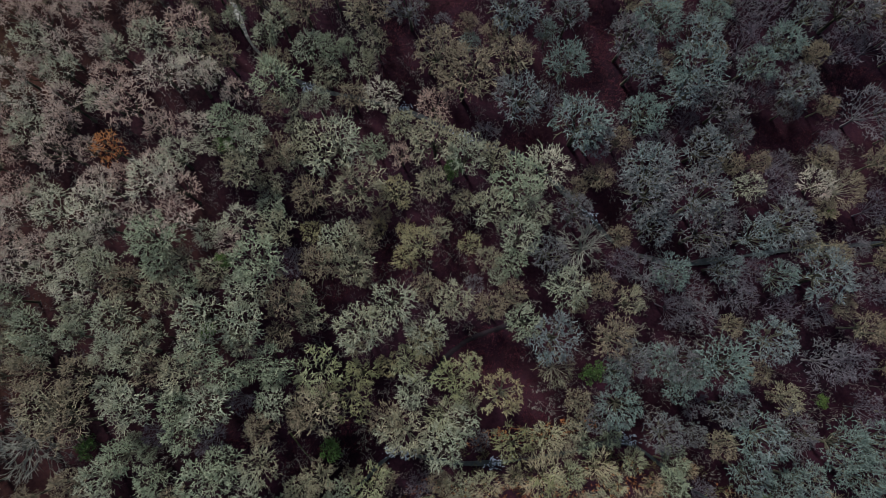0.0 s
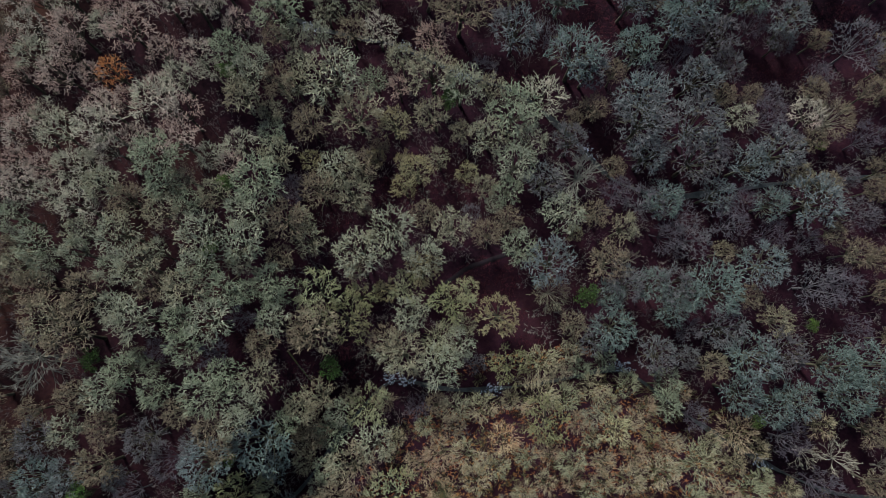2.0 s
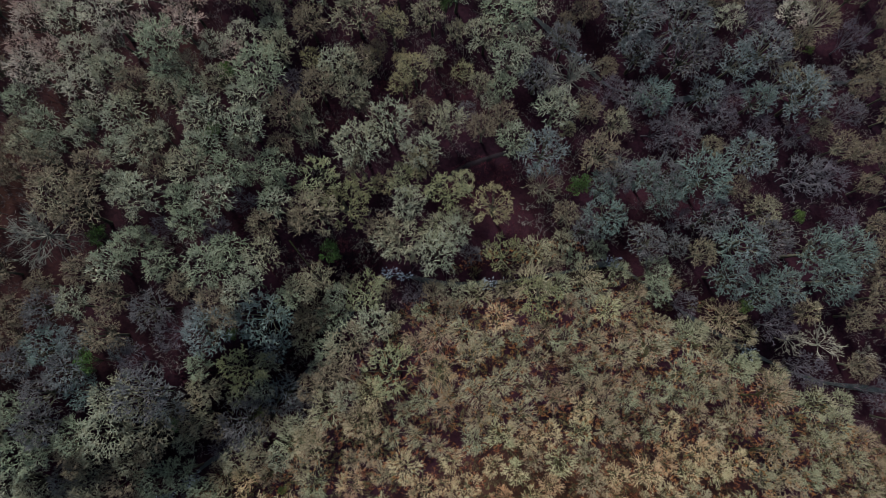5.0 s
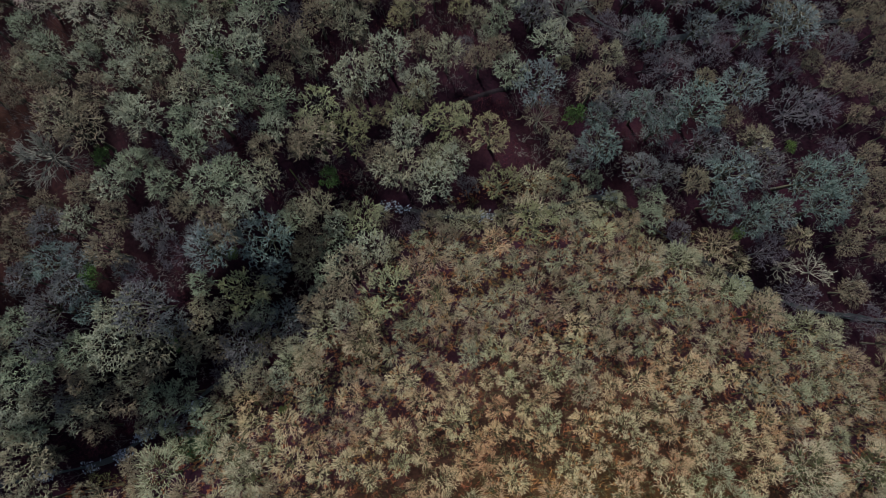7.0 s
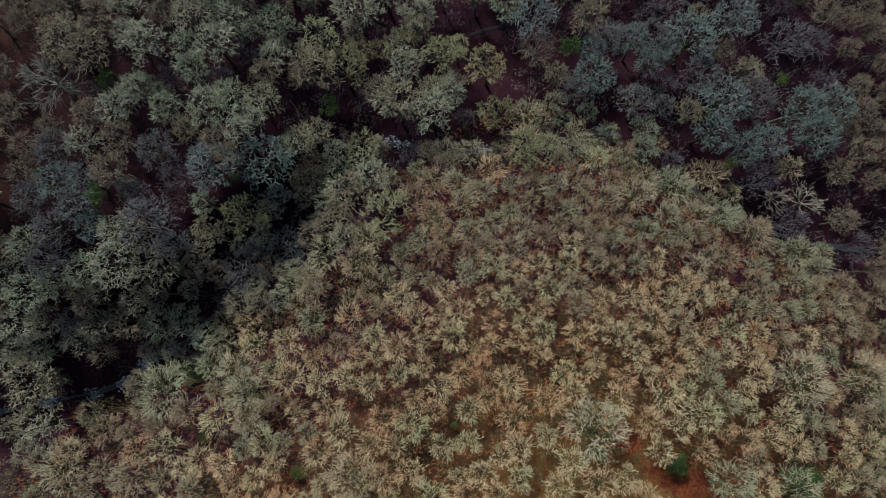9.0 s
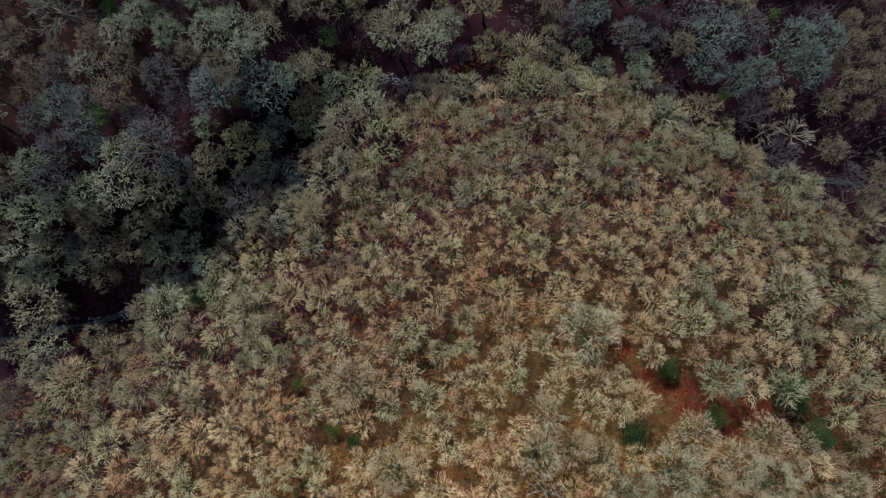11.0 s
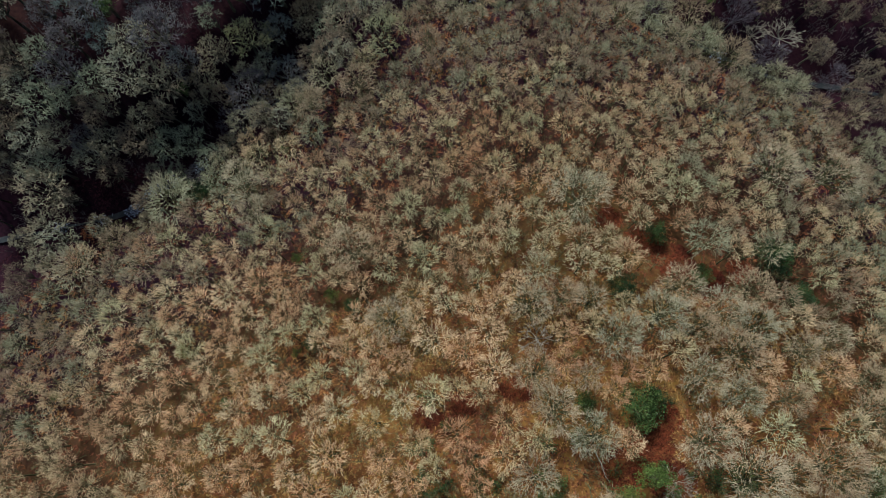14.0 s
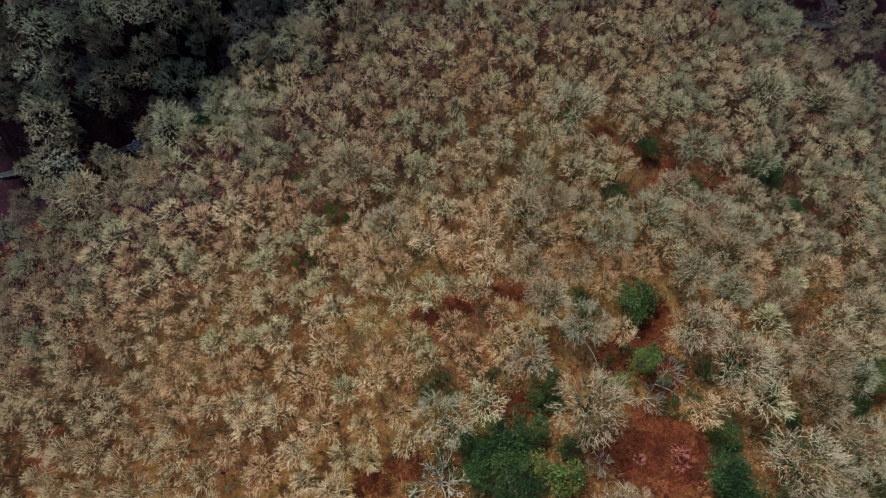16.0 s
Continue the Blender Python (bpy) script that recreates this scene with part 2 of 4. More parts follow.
class Shape:
    """Triangles gathered for one mesh."""

    def __init__(self):
        self.v, self.f, self.n = [], [], 0

    def limb(self, path, radii, sides=3):
        """A tapered limb along a path; it ends in a point."""
        path = [Vector(p) for p in path]
        ring = []
        for i, p in enumerate(path[:-1]):
            d = (path[i + 1] - path[max(0, i - 1)]).normalized()
            a = d.orthogonal().normalized()
            b = d.cross(a)
            for k in range(sides):
                w = 2 * math.pi * k / sides
                ring.append(p + (a * math.cos(w) + b * math.sin(w)) * radii[i])
        base, last = self.n, len(path) - 2
        for i in range(last):
            for k in range(sides):
                p, q = base + i * sides + k, base + i * sides + (k + 1) % sides
                self.f += [(p, q, q + sides), (p, q + sides, p + sides)]
        tip = base + len(ring)
        for k in range(sides):
            self.f.append((base + last * sides + k, base + last * sides + (k + 1) % sides, tip))
        self.v += [tuple(p) for p in ring] + [tuple(path[-1])]
        self.n += len(ring) + 1

    def strokes(self, base, tip, width):
        """Slender twigs, many at once, each broader below than at its tip."""
        d = tip - base
        up = np.array((0.0, 0.0, 1.0)) + dice.normal(0, 0.45, d.shape)
        w = unit(np.cross(d, up)) * np.reshape(width, (-1, 1))
        v = np.stack([base + w, base - w, tip], 1).reshape(-1, 3)
        self.f += (np.arange(len(v)).reshape(-1, 3) + self.n).tolist()
        self.v += v.tolist()
        self.n += len(v)

    def antlers(self, base, d, length, width, fork=0.6, levels=2):
        """Bough ends: a stem that forks into two shoots, and these again into finer ones."""
        d, length = unit(d), np.reshape(length, (-1, 1))
        self.strokes(base, base + d * length * 0.85, width)
        if not levels:
            return
        perp = unit(np.cross(d, dice.normal(0, 1, d.shape)))
        for sign, along in ((1, 0.42), (-1, 0.62)):
            e = unit(d + perp * sign * fork * dice.uniform(0.6, 1.4, (len(d), 1)) + (0, 0, 0.08))
            self.antlers(base + d * length * along, e, length * dice.uniform(0.5, 0.72, (len(d), 1)), width * 0.85, fork, levels - 1)

    def leaf(self, c, d, size):
        s = d.orthogonal().normalized() * size * 0.55
        s.rotate(Matrix.Rotation(random.uniform(0, 6.28), 3, d.normalized()))
        self.v += [tuple(c), tuple(c + d * size * 0.5 + s), tuple(c + d * size), tuple(c + d * size * 0.5 - s)]
        self.f += [(self.n, self.n + 1, self.n + 2), (self.n, self.n + 2, self.n + 3)]
        self.n += 4

    def arrays(self):
        return np.array(self.v, np.float32), np.array(self.f, np.int32)


def bare_tree(height, radius, lobes=15, sprays=15, width=0.055, lobe=0.4, dome=0.95, outward=0.35, reach=0.5, fork=0.75, bole=0.4, girth=0.2, low=-0.15, ragged=0.12, inner=0):
    """A leafless tree: trunk and a limb to each lobe of the crown as one shape, the twigs of the lobes as another."""
    wood, crown = Shape(), Shape()
    lean = Vector((random.uniform(-0.4, 0.4), random.uniform(-0.4, 0.4), 0))
    fork_at = Vector((0, 0, height * bole)) + lean * 0.5
    wood.limb([(0, 0, -0.5), tuple(fork_at * 0.5), tuple(fork_at), tuple(fork_at + Vector((0, 0, 0.6)))], [girth * 1.5, girth, girth * 0.8], 5)
    heart = Vector((0, 0, height - radius * dome)) + lean
    turn = random.uniform(0, 6.283)
    for i in range(lobes):
        z = 1 - (i + random.uniform(0.2, 0.8)) / lobes * (1 - low)
        a, r = turn + i * 2.39996 + random.gauss(0, 0.25), math.sqrt(max(0.0, 1 - z * z))
        out = Vector((r * math.cos(a), r * math.sin(a), z))
        rl = radius * lobe * random.uniform(0.78, 1.25)
        c = heart + Vector((out.x, out.y, out.z * dome)) * (radius - rl) * random.uniform(1 - ragged, 1 + ragged)
        mid = fork_at.lerp(c, 0.5) + Vector((out.x * 0.35, out.y * 0.35, -0.3)) * radius * 0.2
        wood.limb([tuple(fork_at), tuple(mid), tuple(c), tuple(c + out * rl * 0.5)], [girth * 0.55, girth * 0.36, girth * 0.2])
        n = max(4, int(sprays * (0.6 if z < 0.1 else 1.0)))
        q = unit(unit(dice.normal(0, 1, (n, 3))) + np.array(out) * 0.6 + (0, 0, 0.3)) * dice.uniform(0.25, 0.8, (n, 1))
        d = unit(dice.normal(0, 0.55, (n, 3)) + q * 0.9 + np.array(out) * outward + (0, 0, 0.15))
        crown.antlers(np.array(c) + q * rl, d, rl * reach * dice.uniform(0.7, 1.3, n), width * dice.uniform(0.7, 1.2), fork)
    # Dark inner twigs, added to deepen the shade inside the crown.
    if inner:
        q = unit(dice.normal(0, 1, (inner, 3)) + (0, 0, 0.2)) * dice.uniform(0.2, 0.72, (inner, 1))
        wood.antlers(np.array(heart) + q * radius * (1, 1, dome), q + dice.normal(0, 0.3, (inner, 3)), radius * dice.uniform(0.25, 0.45, inner), girth * 0.42, 0.7, 1)
    return wood.arrays(), crown.arrays()


def gaunt_tree(height, radius, mains, girth, width, bole=0.3, rise=0.35, depth=3):
    """A dead or open tree whose long crooked limbs fork again and again: the limbs as one shape, the thin ends as another."""
    wood, ends = Shape(), Shape()
    fork_at = Vector((random.uniform(-0.3, 0.3), random.uniform(-0.3, 0.3), height * bole))
    wood.limb([(0, 0, -0.5), tuple(fork_at * 0.5), tuple(fork_at), tuple(fork_at + Vector((0, 0, 0.5)))], [girth * 1.4, girth, girth * 0.8], 6)
    tips = []

    def grow(p, d, length, thick, level):
        bend = Vector((random.gauss(0, 0.25), random.gauss(0, 0.25), random.gauss(0.05, 0.15)))
        mid = p + d * length * 0.5
        e = (d + bend).normalized()
        end = mid + e * length * 0.5
        wood.limb([tuple(p), tuple(mid), tuple(end), tuple(end + e * length * 0.15)], [thick, thick * 0.8, thick * 0.6])
        tips.append((mid, end, e, length))
        if level:
            for k in range(3):
                o = e.cross(Vector((random.gauss(0, 1), random.gauss(0, 1), random.gauss(0, 0.6)))).normalized()
                grow(mid.lerp(end, random.uniform(0.1, 1.0)), (e + o * random.uniform(0.4, 0.8)).normalized(), length * random.uniform(0.55, 0.75), thick * 0.6, level - 1)

    for i in range(mains):
        a = 6.283 * (i + random.uniform(-0.3, 0.3)) / mains
        d = Vector((math.cos(a), math.sin(a), random.uniform(0.1, 2.0) * rise / 0.35)).normalized()
        grow(fork_at, d, radius * random.uniform(0.42, 0.55), girth * 0.55, depth - 1)
    for mid, end, e, length in tips[::2]:
        n = 3
        d = unit(np.array(e) + dice.normal(0, 0.4, (n, 3)))
        ends.antlers(np.array(mid.lerp(end, 0.7)) + 0 * d, d, np.full(n, length * 0.6), width, 0.5, 1)
    return wood.arrays(), ends.arrays()


def leafy_bush(height, radius, leaves, size, knolls=12):
    """An evergreen: stems and many knolls of leaves that overlap into an uneven dome."""
    wood, crown = Shape(), Shape()
    heart = Vector((0, 0, max(0.4, height - radius * 0.9)))
    for i in range(knolls):
        z = 1 - (i + random.random()) / knolls * 1.1
        a, r = i * 2.39996 + random.gauss(0, 0.4), math.sqrt(max(0.0, 1 - z * z))
        rl = radius * random.uniform(0.2, 0.44)
        c = heart + Vector((r * math.cos(a), r * math.sin(a), z * 0.9)) * (radius - rl) * random.uniform(0.6, 1.3)
        wood.limb([(0, 0, -0.3), tuple(heart * 0.5), tuple(c)], [0.09, 0.05])
        for k in range(leaves // knolls):
            d = Vector(unit(dice.normal(0, 1, 3) + (0, 0, 0.5)))
            o = (d * 0.6 + Vector((random.gauss(0, 0.5), random.gauss(0, 0.5), random.gauss(0.1, 0.4)))).normalized()
            crown.leaf(c + d * rl * random.uniform(0.45, 1.05), o, size * random.uniform(0.6, 1.4))
    return wood.arrays(), crown.arrays()


KINDS = {}


def kind(name, variants, wood_mat, crown_mat, radius, height, label, category="tree"):
    """Registers the variants of a tree kind, each as arrays and as a pair of shared meshes."""
    made = []
    for (wv, wf), (cv, cf) in variants:
        made.append(((wv, wf), (cv, cf), mesh_from("trunk", wv, wf, wood_mat), mesh_from("crown", cv, cf, crown_mat)))
    KINDS[name] = dict(made=made, radius=radius, height=height, label=label, category=category, wood=wood_mat, crown=crown_mat)


random.seed(11)
kind("oak_tree", [bare_tree(10.5, 3.4, 15, 24, 0.068, reach=0.42, inner=24) for _ in range(10)], MOSSY_BARK, LICHEN_TWIG, 3.4, 10.5, "leafless oak crusted with grey-green lichen on the valley floor")
kind("brown_oak_tree", [bare_tree(10.0, 3.2, 13, 22, 0.055, lobe=0.43, reach=0.45) for _ in range(7)], MOSSY_BARK, BROWN_TWIG, 3.2, 10.0, "leafless oak with fine brown-grey twigs on the valley side")
SPUR = dict(lobe=0.5, dome=0.9, outward=0.85, reach=0.55, fork=0.55, girth=0.12, low=-0.05, bole=0.35, inner=45)
kind("hill_oak_tree", [bare_tree(7.5, 2.6, 8, 28, 0.037, **SPUR) for _ in range(12)], HILL_BARK, HILL_TWIG, 2.6, 7.5, "small leafless oak with tangled pale-brown twigs on the spur")
kind("young_oak_tree", [bare_tree(4.5, 1.6, 5, 12, 0.034, **{**SPUR, "inner": 10, "girth": 0.07}) for _ in range(8)], HILL_BARK, SHADE_TWIG, 1.6, 4.5, "young oak filling a gap on the spur, its twigs darkened as shade")
kind("open_oak_tree", [bare_tree(7.5, 2.7, 9, 28, 0.032, **SPUR) for _ in range(8)], HILL_BARK, THIN_TWIG, 2.7, 7.5, "small leafless oak with thin pale twigs over russet bracken")
kind("russet_oak_tree", [bare_tree(7.5, 2.6, 8, 28, 0.035, **SPUR) for _ in range(5)], HILL_BARK, RUSSET_TWIG, 2.6, 7.5, "small leafless oak with warm russet-buff twigs on the spur")
kind("flank_oak_tree", [bare_tree(8.0, 2.9, 9, 27, 0.04, **SPUR) for _ in range(9)], HILL_BARK, FLANK_TWIG, 2.9, 8.0, "leafless oak with greyish-buff twigs on the flank of the spur")
kind("grey_oak_tree", [bare_tree(10.5, 3.5, 17, 23, 0.07, lobe=0.38, reach=0.42, inner=24) for _ in range(8)], MOSSY_BARK, COOL_TWIG, 3.5, 10.5, "leafless oak with a dense, darker and cooler grey-green crown")
kind("tall_oak_tree", [bare_tree(14.0, 3.4, 14, 22, 0.068, dome=1.1, reach=0.42) for _ in range(5)], MOSSY_BARK, LICHEN_TWIG, 3.4, 14.0, "tall leafless oak with grey lichened boughs on the river bank")
kind("dead_oak_tree", [gaunt_tree(12.0, 6.0, 20, 0.22, 0.04)], GREY_BARK, GREY_BARK, 6.0, 12.0, "large dead oak with long bare grey limbs")
kind("birch_tree", [gaunt_tree(9.0, 4.0, 10, 0.13, 0.035) for _ in range(2)], PALE_BARK, PALE_BARK, 4.0, 9.0, "twisted tree with pale bare boughs above the river")
kind("dogwood_bush", [bare_tree(2.6, 1.6, 9, 16, 0.02, girth=0.04, bole=0.1)], MOSSY_BARK, PINK_TWIG, 1.6, 2.6, "low bush of fine pinkish-red twigs in the bracken clearing", "bush")
kind("pale_bush", [bare_tree(3.0, 2.0, 8, 14, 0.03, lobe=0.45, outward=1.2, reach=0.75, fork=0.45, girth=0.09, bole=0.15) for _ in range(3)], PALE_BARK, PALE_BARK, 2.0, 3.0, "dead bush with pale grey twigs beside the bracken", "bush")
kind("copper_bush", [bare_tree(2.4, 1.8, 9, 16, 0.03, girth=0.04, bole=0.1)], MOSSY_BARK, RUST_LEAF, 1.8, 2.4, "low bush with copper-orange leaves in the bracken clearing", "bush")
kind("big_hill_oak_tree", [bare_tree(9.0, 4.0, 18, 34, 0.027, **{**SPUR, "lobe": 0.35, "outward": 0.6, "reach": 0.55, "girth": 0.17, "inner": 130}) for _ in range(6)], HILL_BARK, BUFF_TWIG, 4.0, 9.0, "broad leafless oak with a rounded buff crown on the spur")
kind("alder_tree", [bare_tree(8.0, 3.0, 12, 22, 0.055, lobe=0.43, reach=0.42, bole=0.3, girth=0.11) for _ in range(5)], GREY_TWIG, GREY_TWIG, 3.0, 8.0, "leafless purple-grey alder-like tree among the taller oaks")
kind("alder_scrub", [bare_tree(6.0, 2.4, 4, 6, 0.06, lobe=0.55, bole=0.2, girth=0.07, low=0.1) for _ in range(5)], SCRUB_TWIG, SCRUB_TWIG, 2.4, 6.0, "low leafless scrub in the shade of the oaks")
kind("spur_scrub", [bare_tree(4.0, 2.2, 5, 7, 0.05, lobe=0.5, bole=0.2, girth=0.06, low=0.1, dome=0.7) for _ in range(5)], HILL_BARK, SEAM_SHADE_TWIG, 2.2, 4.0, "low brown scrub under the hill oaks, darkened to stand in for shade")
kind("pale_tree", [gaunt_tree(9.5, 3.6, 8, 0.16, 0.035) for _ in range(4)], PALE_BARK, PALE_BARK, 3.6, 9.5, "gaunt pale tree with bare forked limbs")
kind("ash_tree", [bare_tree(9.5, 3.8, 16, 26, 0.045, lobe=0.4, outward=0.8, reach=0.55, fork=0.5) for _ in range(2)], PALE_BARK, LICHEN_TWIG, 3.8, 9.5, "round-headed ash with straight twigs spreading like a star")
kind("willow_tree", [bare_tree(9.5, 3.2, 16, 25, 0.06, lobe=0.38, reach=0.42) for _ in range(3)], MOSSY_BARK, YELLOW_TWIG, 3.2, 9.5, "yellow-green willow with fine dense twigs")
kind("mossy_oak_tree", [bare_tree(10.0, 3.6, 16, 24, 0.07, lobe=0.36, reach=0.42, ragged=0.2) for _ in range(3)], MOSSY_BARK, MOSSY_TWIG, 3.6, 10.0, "leafless oak with moss-green tinted lobes of twigs")
kind("holly_bush", [leafy_bush(4.5, 2.6, 4000, 0.14, 26) for _ in range(4)], MOSSY_BARK, HOLLY_LEAF, 2.6, 4.5, "dark evergreen holly with glossy leaves among the bare trees", "bush")
kind("ivy_tree", [leafy_bush(9.5, 2.0, 1400, 0.16, 14) for _ in range(3)], MOSSY_BARK, IVY_LEAF, 2.0, 8.5, "tree smothered in bright green ivy")
kind("bramble_bush", [leafy_bush(1.5, 1.5, 360, 0.15, 9) for _ in range(4)], MOSSY_BARK, HOLLY_LEAF, 1.5, 1.5, "dark green bramble under the oaks", "bush")
kind("gorse_bush", [leafy_bush(3.5, 1.6, 1300, 0.125, 16) for _ in range(3)], MOSSY_BARK, GORSE_LEAF, 1.6, 3.5, "yellow-green gorse bush on the slope", "bush")
kind("beech_tree", [bare_tree(8.5, 2.6, 13, 15, 0.055) for _ in range(2)], MOSSY_BARK, RUST_LEAF, 2.6, 8.0, "young beech that keeps its rust-orange leaves")

TAKEN = []
GROW = {"beech_tree": 1.3, "holly_bush": 1.1, "ivy_tree": 1.3, "dead_oak_tree": 1.15, "gorse_bush": 1.1, "oak_tree": 1.2, "grey_oak_tree": 1.22, "brown_oak_tree": 1.27, "mossy_oak_tree": 1.18, "alder_tree": 1.2, "willow_tree": 1.1}


def stance(x, y, height):
    """How a tree grows here: on the spur it leans out over the slope, elsewhere only a little. Its foot and its turn."""
    if on_ridge(x, y):
        gx_, gy_ = (float(ridge(x + 1.0, y) - ridge(x - 1.0, y)) / 2, float(ridge(x, y + 1.0) - ridge(x, y - 1.0)) / 2)
        size = max(0.05, math.hypot(gx_, gy_))
        a, heading = min(0.4, size) * random.uniform(0.2, 0.75), math.atan2(-gy_, -gx_) + random.gauss(0, 0.35)
    else:
        a, heading = abs(random.gauss(0, 0.07)), random.uniform(0, 6.283)
    turn = Matrix.Rotation(a, 3, Vector((-math.sin(heading), math.cos(heading), 0))) @ Matrix.Rotation(random.uniform(0, 6.283), 3, "Z")
    shift = math.sin(a) * height * 0.7
    fx, fy = x - math.cos(heading) * shift, y - math.sin(heading) * shift
    return Vector((fx, fy, float(ground_z(fx, fy)))), turn


def plant(name, x, y, radius, label=""):
    """One tree as a thing of its own: an empty at its foot, with trunk and crown as its parts."""
    k = KINDS[name]
    radius *= GROW.get(name, 1.0)
    wood, crown = random.choice(k["made"])[2:]
    s = radius / k["radius"]
    up = s ** 0.6
    at, turn = stance(x, y, k["height"] * up)
    foot = new(name)
    foot.empty_display_size = 0.5
    foot.matrix_basis = Matrix.LocRotScale(at, turn.to_quaternion(), (s, s, up))
    for part_name, me in (("trunk", wood), ("crown", crown)):
        new(part_name, me).parent = foot
    tagged(foot, label or k["label"], k["category"], "trees of the " + ("spur" if on_ridge(x, y) else "valley"))
    TAKEN.append((x, y, radius))
    return foot


# ---- trees that can be told apart: foot and crown radius, stand by stand from the far side to the near one ----
OAKS_A = [
    (-39.2, 63.8, 2.2), (-24.1, 61.7, 3.4), (-28.9, 61, 2.9), (-12.6, 60.8, 4), (14.1, 60.1, 4.8), (25.4, 59.9, 3.2), (51.5, 59.3, 3.2), (-32.2, 59.2, 2.7),
    (70.3, 58.8, 3), (76.1, 57.9, 4.6), (11.1, 57.5, 2.6), (20.7, 56.9, 2.3), (41, 56.8, 4.4), (6.3, 56.1, 1.9), (-11.3, 55.7, 2.8), (-16.8, 55.7, 1.9),
    (-24.1, 55.6, 3.1), (-19.8, 55.2, 2.5), (35.2, 53.9, 4.2), (47.4, 53.8, 4.2), (-0.2, 52.6, 4.4), (64.6, 52.6, 3.6), (-13.6, 52, 2.6), (14.4, 51.9, 3.8),
    (-38.3, 51.6, 3.3), (-20.8, 50.8, 3), (24.2, 49.9, 3.8), (58.9, 48.9, 3.6), (37, 48.6, 3.7), (5.9, 48.5, 5.2), (-29.1, 47.8, 4.4), (48.1, 46.9, 4.9),
]
OAKS_B = [
    (-15.8, 45.9, 2.9), (-22.4, 45.2, 2.5), (66.9, 44.4, 3.8), (14.5, 44, 4.5), (-26.2, 43.7, 2.3), (45.7, 43.7, 3.9), (-29.4, 43.1, 2.2), (52.2, 41.3, 3.9),
    (65.4, 40.8, 2.5), (-6.5, 39.7, 2.7), (37.6, 39.7, 3.9), (-25.4, 39.2, 2.1), (4, 38.5, 3.2), (-36.1, 37.9, 3.1), (-32.1, 37.6, 2.7), (25.3, 37.5, 4.9),
    (-0.8, 36.2, 4.5), (54.5, 35.9, 2.9), (-19, 35.7, 5.2), (-11.8, 35.6, 2.5), (28.1, 35.4, 3.3), (-28.6, 33.9, 3.2), (-25.7, 33.5, 2.8), (10, 33.2, 2.7),
    (-33.4, 33, 3.3), (4.3, 32.9, 3.7), (48.1, 32.8, 4.1), (-33.4, 29.6, 3.1), (37.5, 29.4, 4.7), (-15.2, 28.1, 4.4), (-29.7, 28, 2.4), (-1, 28, 3.1),
]
OAKS_C = [
    (14.1, 27.1, 4.6), (-23.7, 26.7, 3.2), (60.4, 25.7, 3.5), (37, 24.6, 5), (-29.2, 24.5, 2.4), (46.1, 23.9, 4.6), (9, 23.4, 3.6), (-11.2, 23.2, 1.7),
    (24.3, 22.5, 3.1), (16.1, 22.2, 3.1), (51.2, 20.5, 3.1), (-0.3, 19.9, 2.1), (-28.4, 19.8, 3.1), (38, 19.2, 3.8), (-14.5, 18.6, 3.4), (61.3, 18.6, 4.6),
    (-18.4, 18.1, 3.8), (13.2, 18, 3.6), (46.2, 17.8, 4.4), (-45.8, 17.5, 3.9), (56, 16.6, 3.6), (-42.3, 14.6, 2.4), (-31.1, 14.5, 4.3), (-16.1, 14.1, 3.4),
    (-21.4, 14.1, 3.2), (-54.5, 13.9, 3.1), (-45, 13.6, 2.9), (12.1, 13.6, 2.6), (-37.6, 12.2, 2.6), (-14.4, 12.2, 2), (50, 11.9, 3.2), (9.6, 11.3, 1.8),
]
OAKS_D = [
    (-50.7, 11.1, 2.9), (-41.4, 10.9, 2.4), (54.2, 10.6, 3.4), (40.6, 10.6, 3.4), (59.4, 9.5, 3), (-32, 9.4, 3.5), (-25.2, 9.2, 2.2), (-45.2, 9.1, 3),
    (-68.6, 9, 2.7), (66.1, 9, 4.5), (21.3, 8.7, 3.6), (-27.2, 8, 3.6), (1.3, 6.9, 3.2), (76.8, 6.9, 3), (-8.6, 6.7, 4.1), (-58, 6, 2.7),
    (-51.9, 5.8, 3.4), (-23.2, 5.2, 2.9), (-38.5, 4.9, 3.6), (-65.1, 4.5, 3), (-32.6, 4.3, 3.5), (-58.9, 3.4, 2.5), (-46.4, 3, 2), (-15.5, 3, 4.1),
    (14, 3, 3.2), (-27.5, 2.4, 2.3), (65.7, 1.8, 2.6), (-3.4, 1.7, 3.5), (-63.7, 1.3, 2.5), (-67.1, 1, 3), (-32.9, 0.7, 2.4), (19.1, 0.4, 4.1),
]
OAKS_E = [
    (-47.9, 0.4, 3.5), (-53.3, 0.1, 2.5), (-38.9, 0.1, 3), (-15.5, 0.1, 2), (28.5, -0.4, 3.5), (56.7, -1.8, 3.9), (-64.3, -2.5, 3), (-28.7, -2.6, 3.1),
    (-57, -3.2, 3.2), (-46.6, -3.2, 2.7), (-40.8, -3.7, 3.3), (-32.2, -3.8, 2), (-34.7, -4, 3.2), (32.3, -4.4, 3.3), (36.3, -4.6, 3), (39.9, -4.6, 3.5),
    (-28.2, -5.2, 2.1), (-52.3, -5.6, 2.7), (71.3, -5.7, 3.5), (47, -5.8, 4.6), (29.4, -6.3, 2.7), (43, -6.7, 2.7), (-62.1, -8, 3.9), (-6.1, -8.1, 3.1),
    (-48.9, -8.2, 3.6), (-42.4, -8.5, 2.6), (-28.7, -8.5, 2.6), (39.7, -8.5, 2.9), (-36.8, -8.6, 3.5), (-21.7, -9.8, 4.1), (-57.8, -9.9, 4), (-24.7, -11.1, 2.2),
]
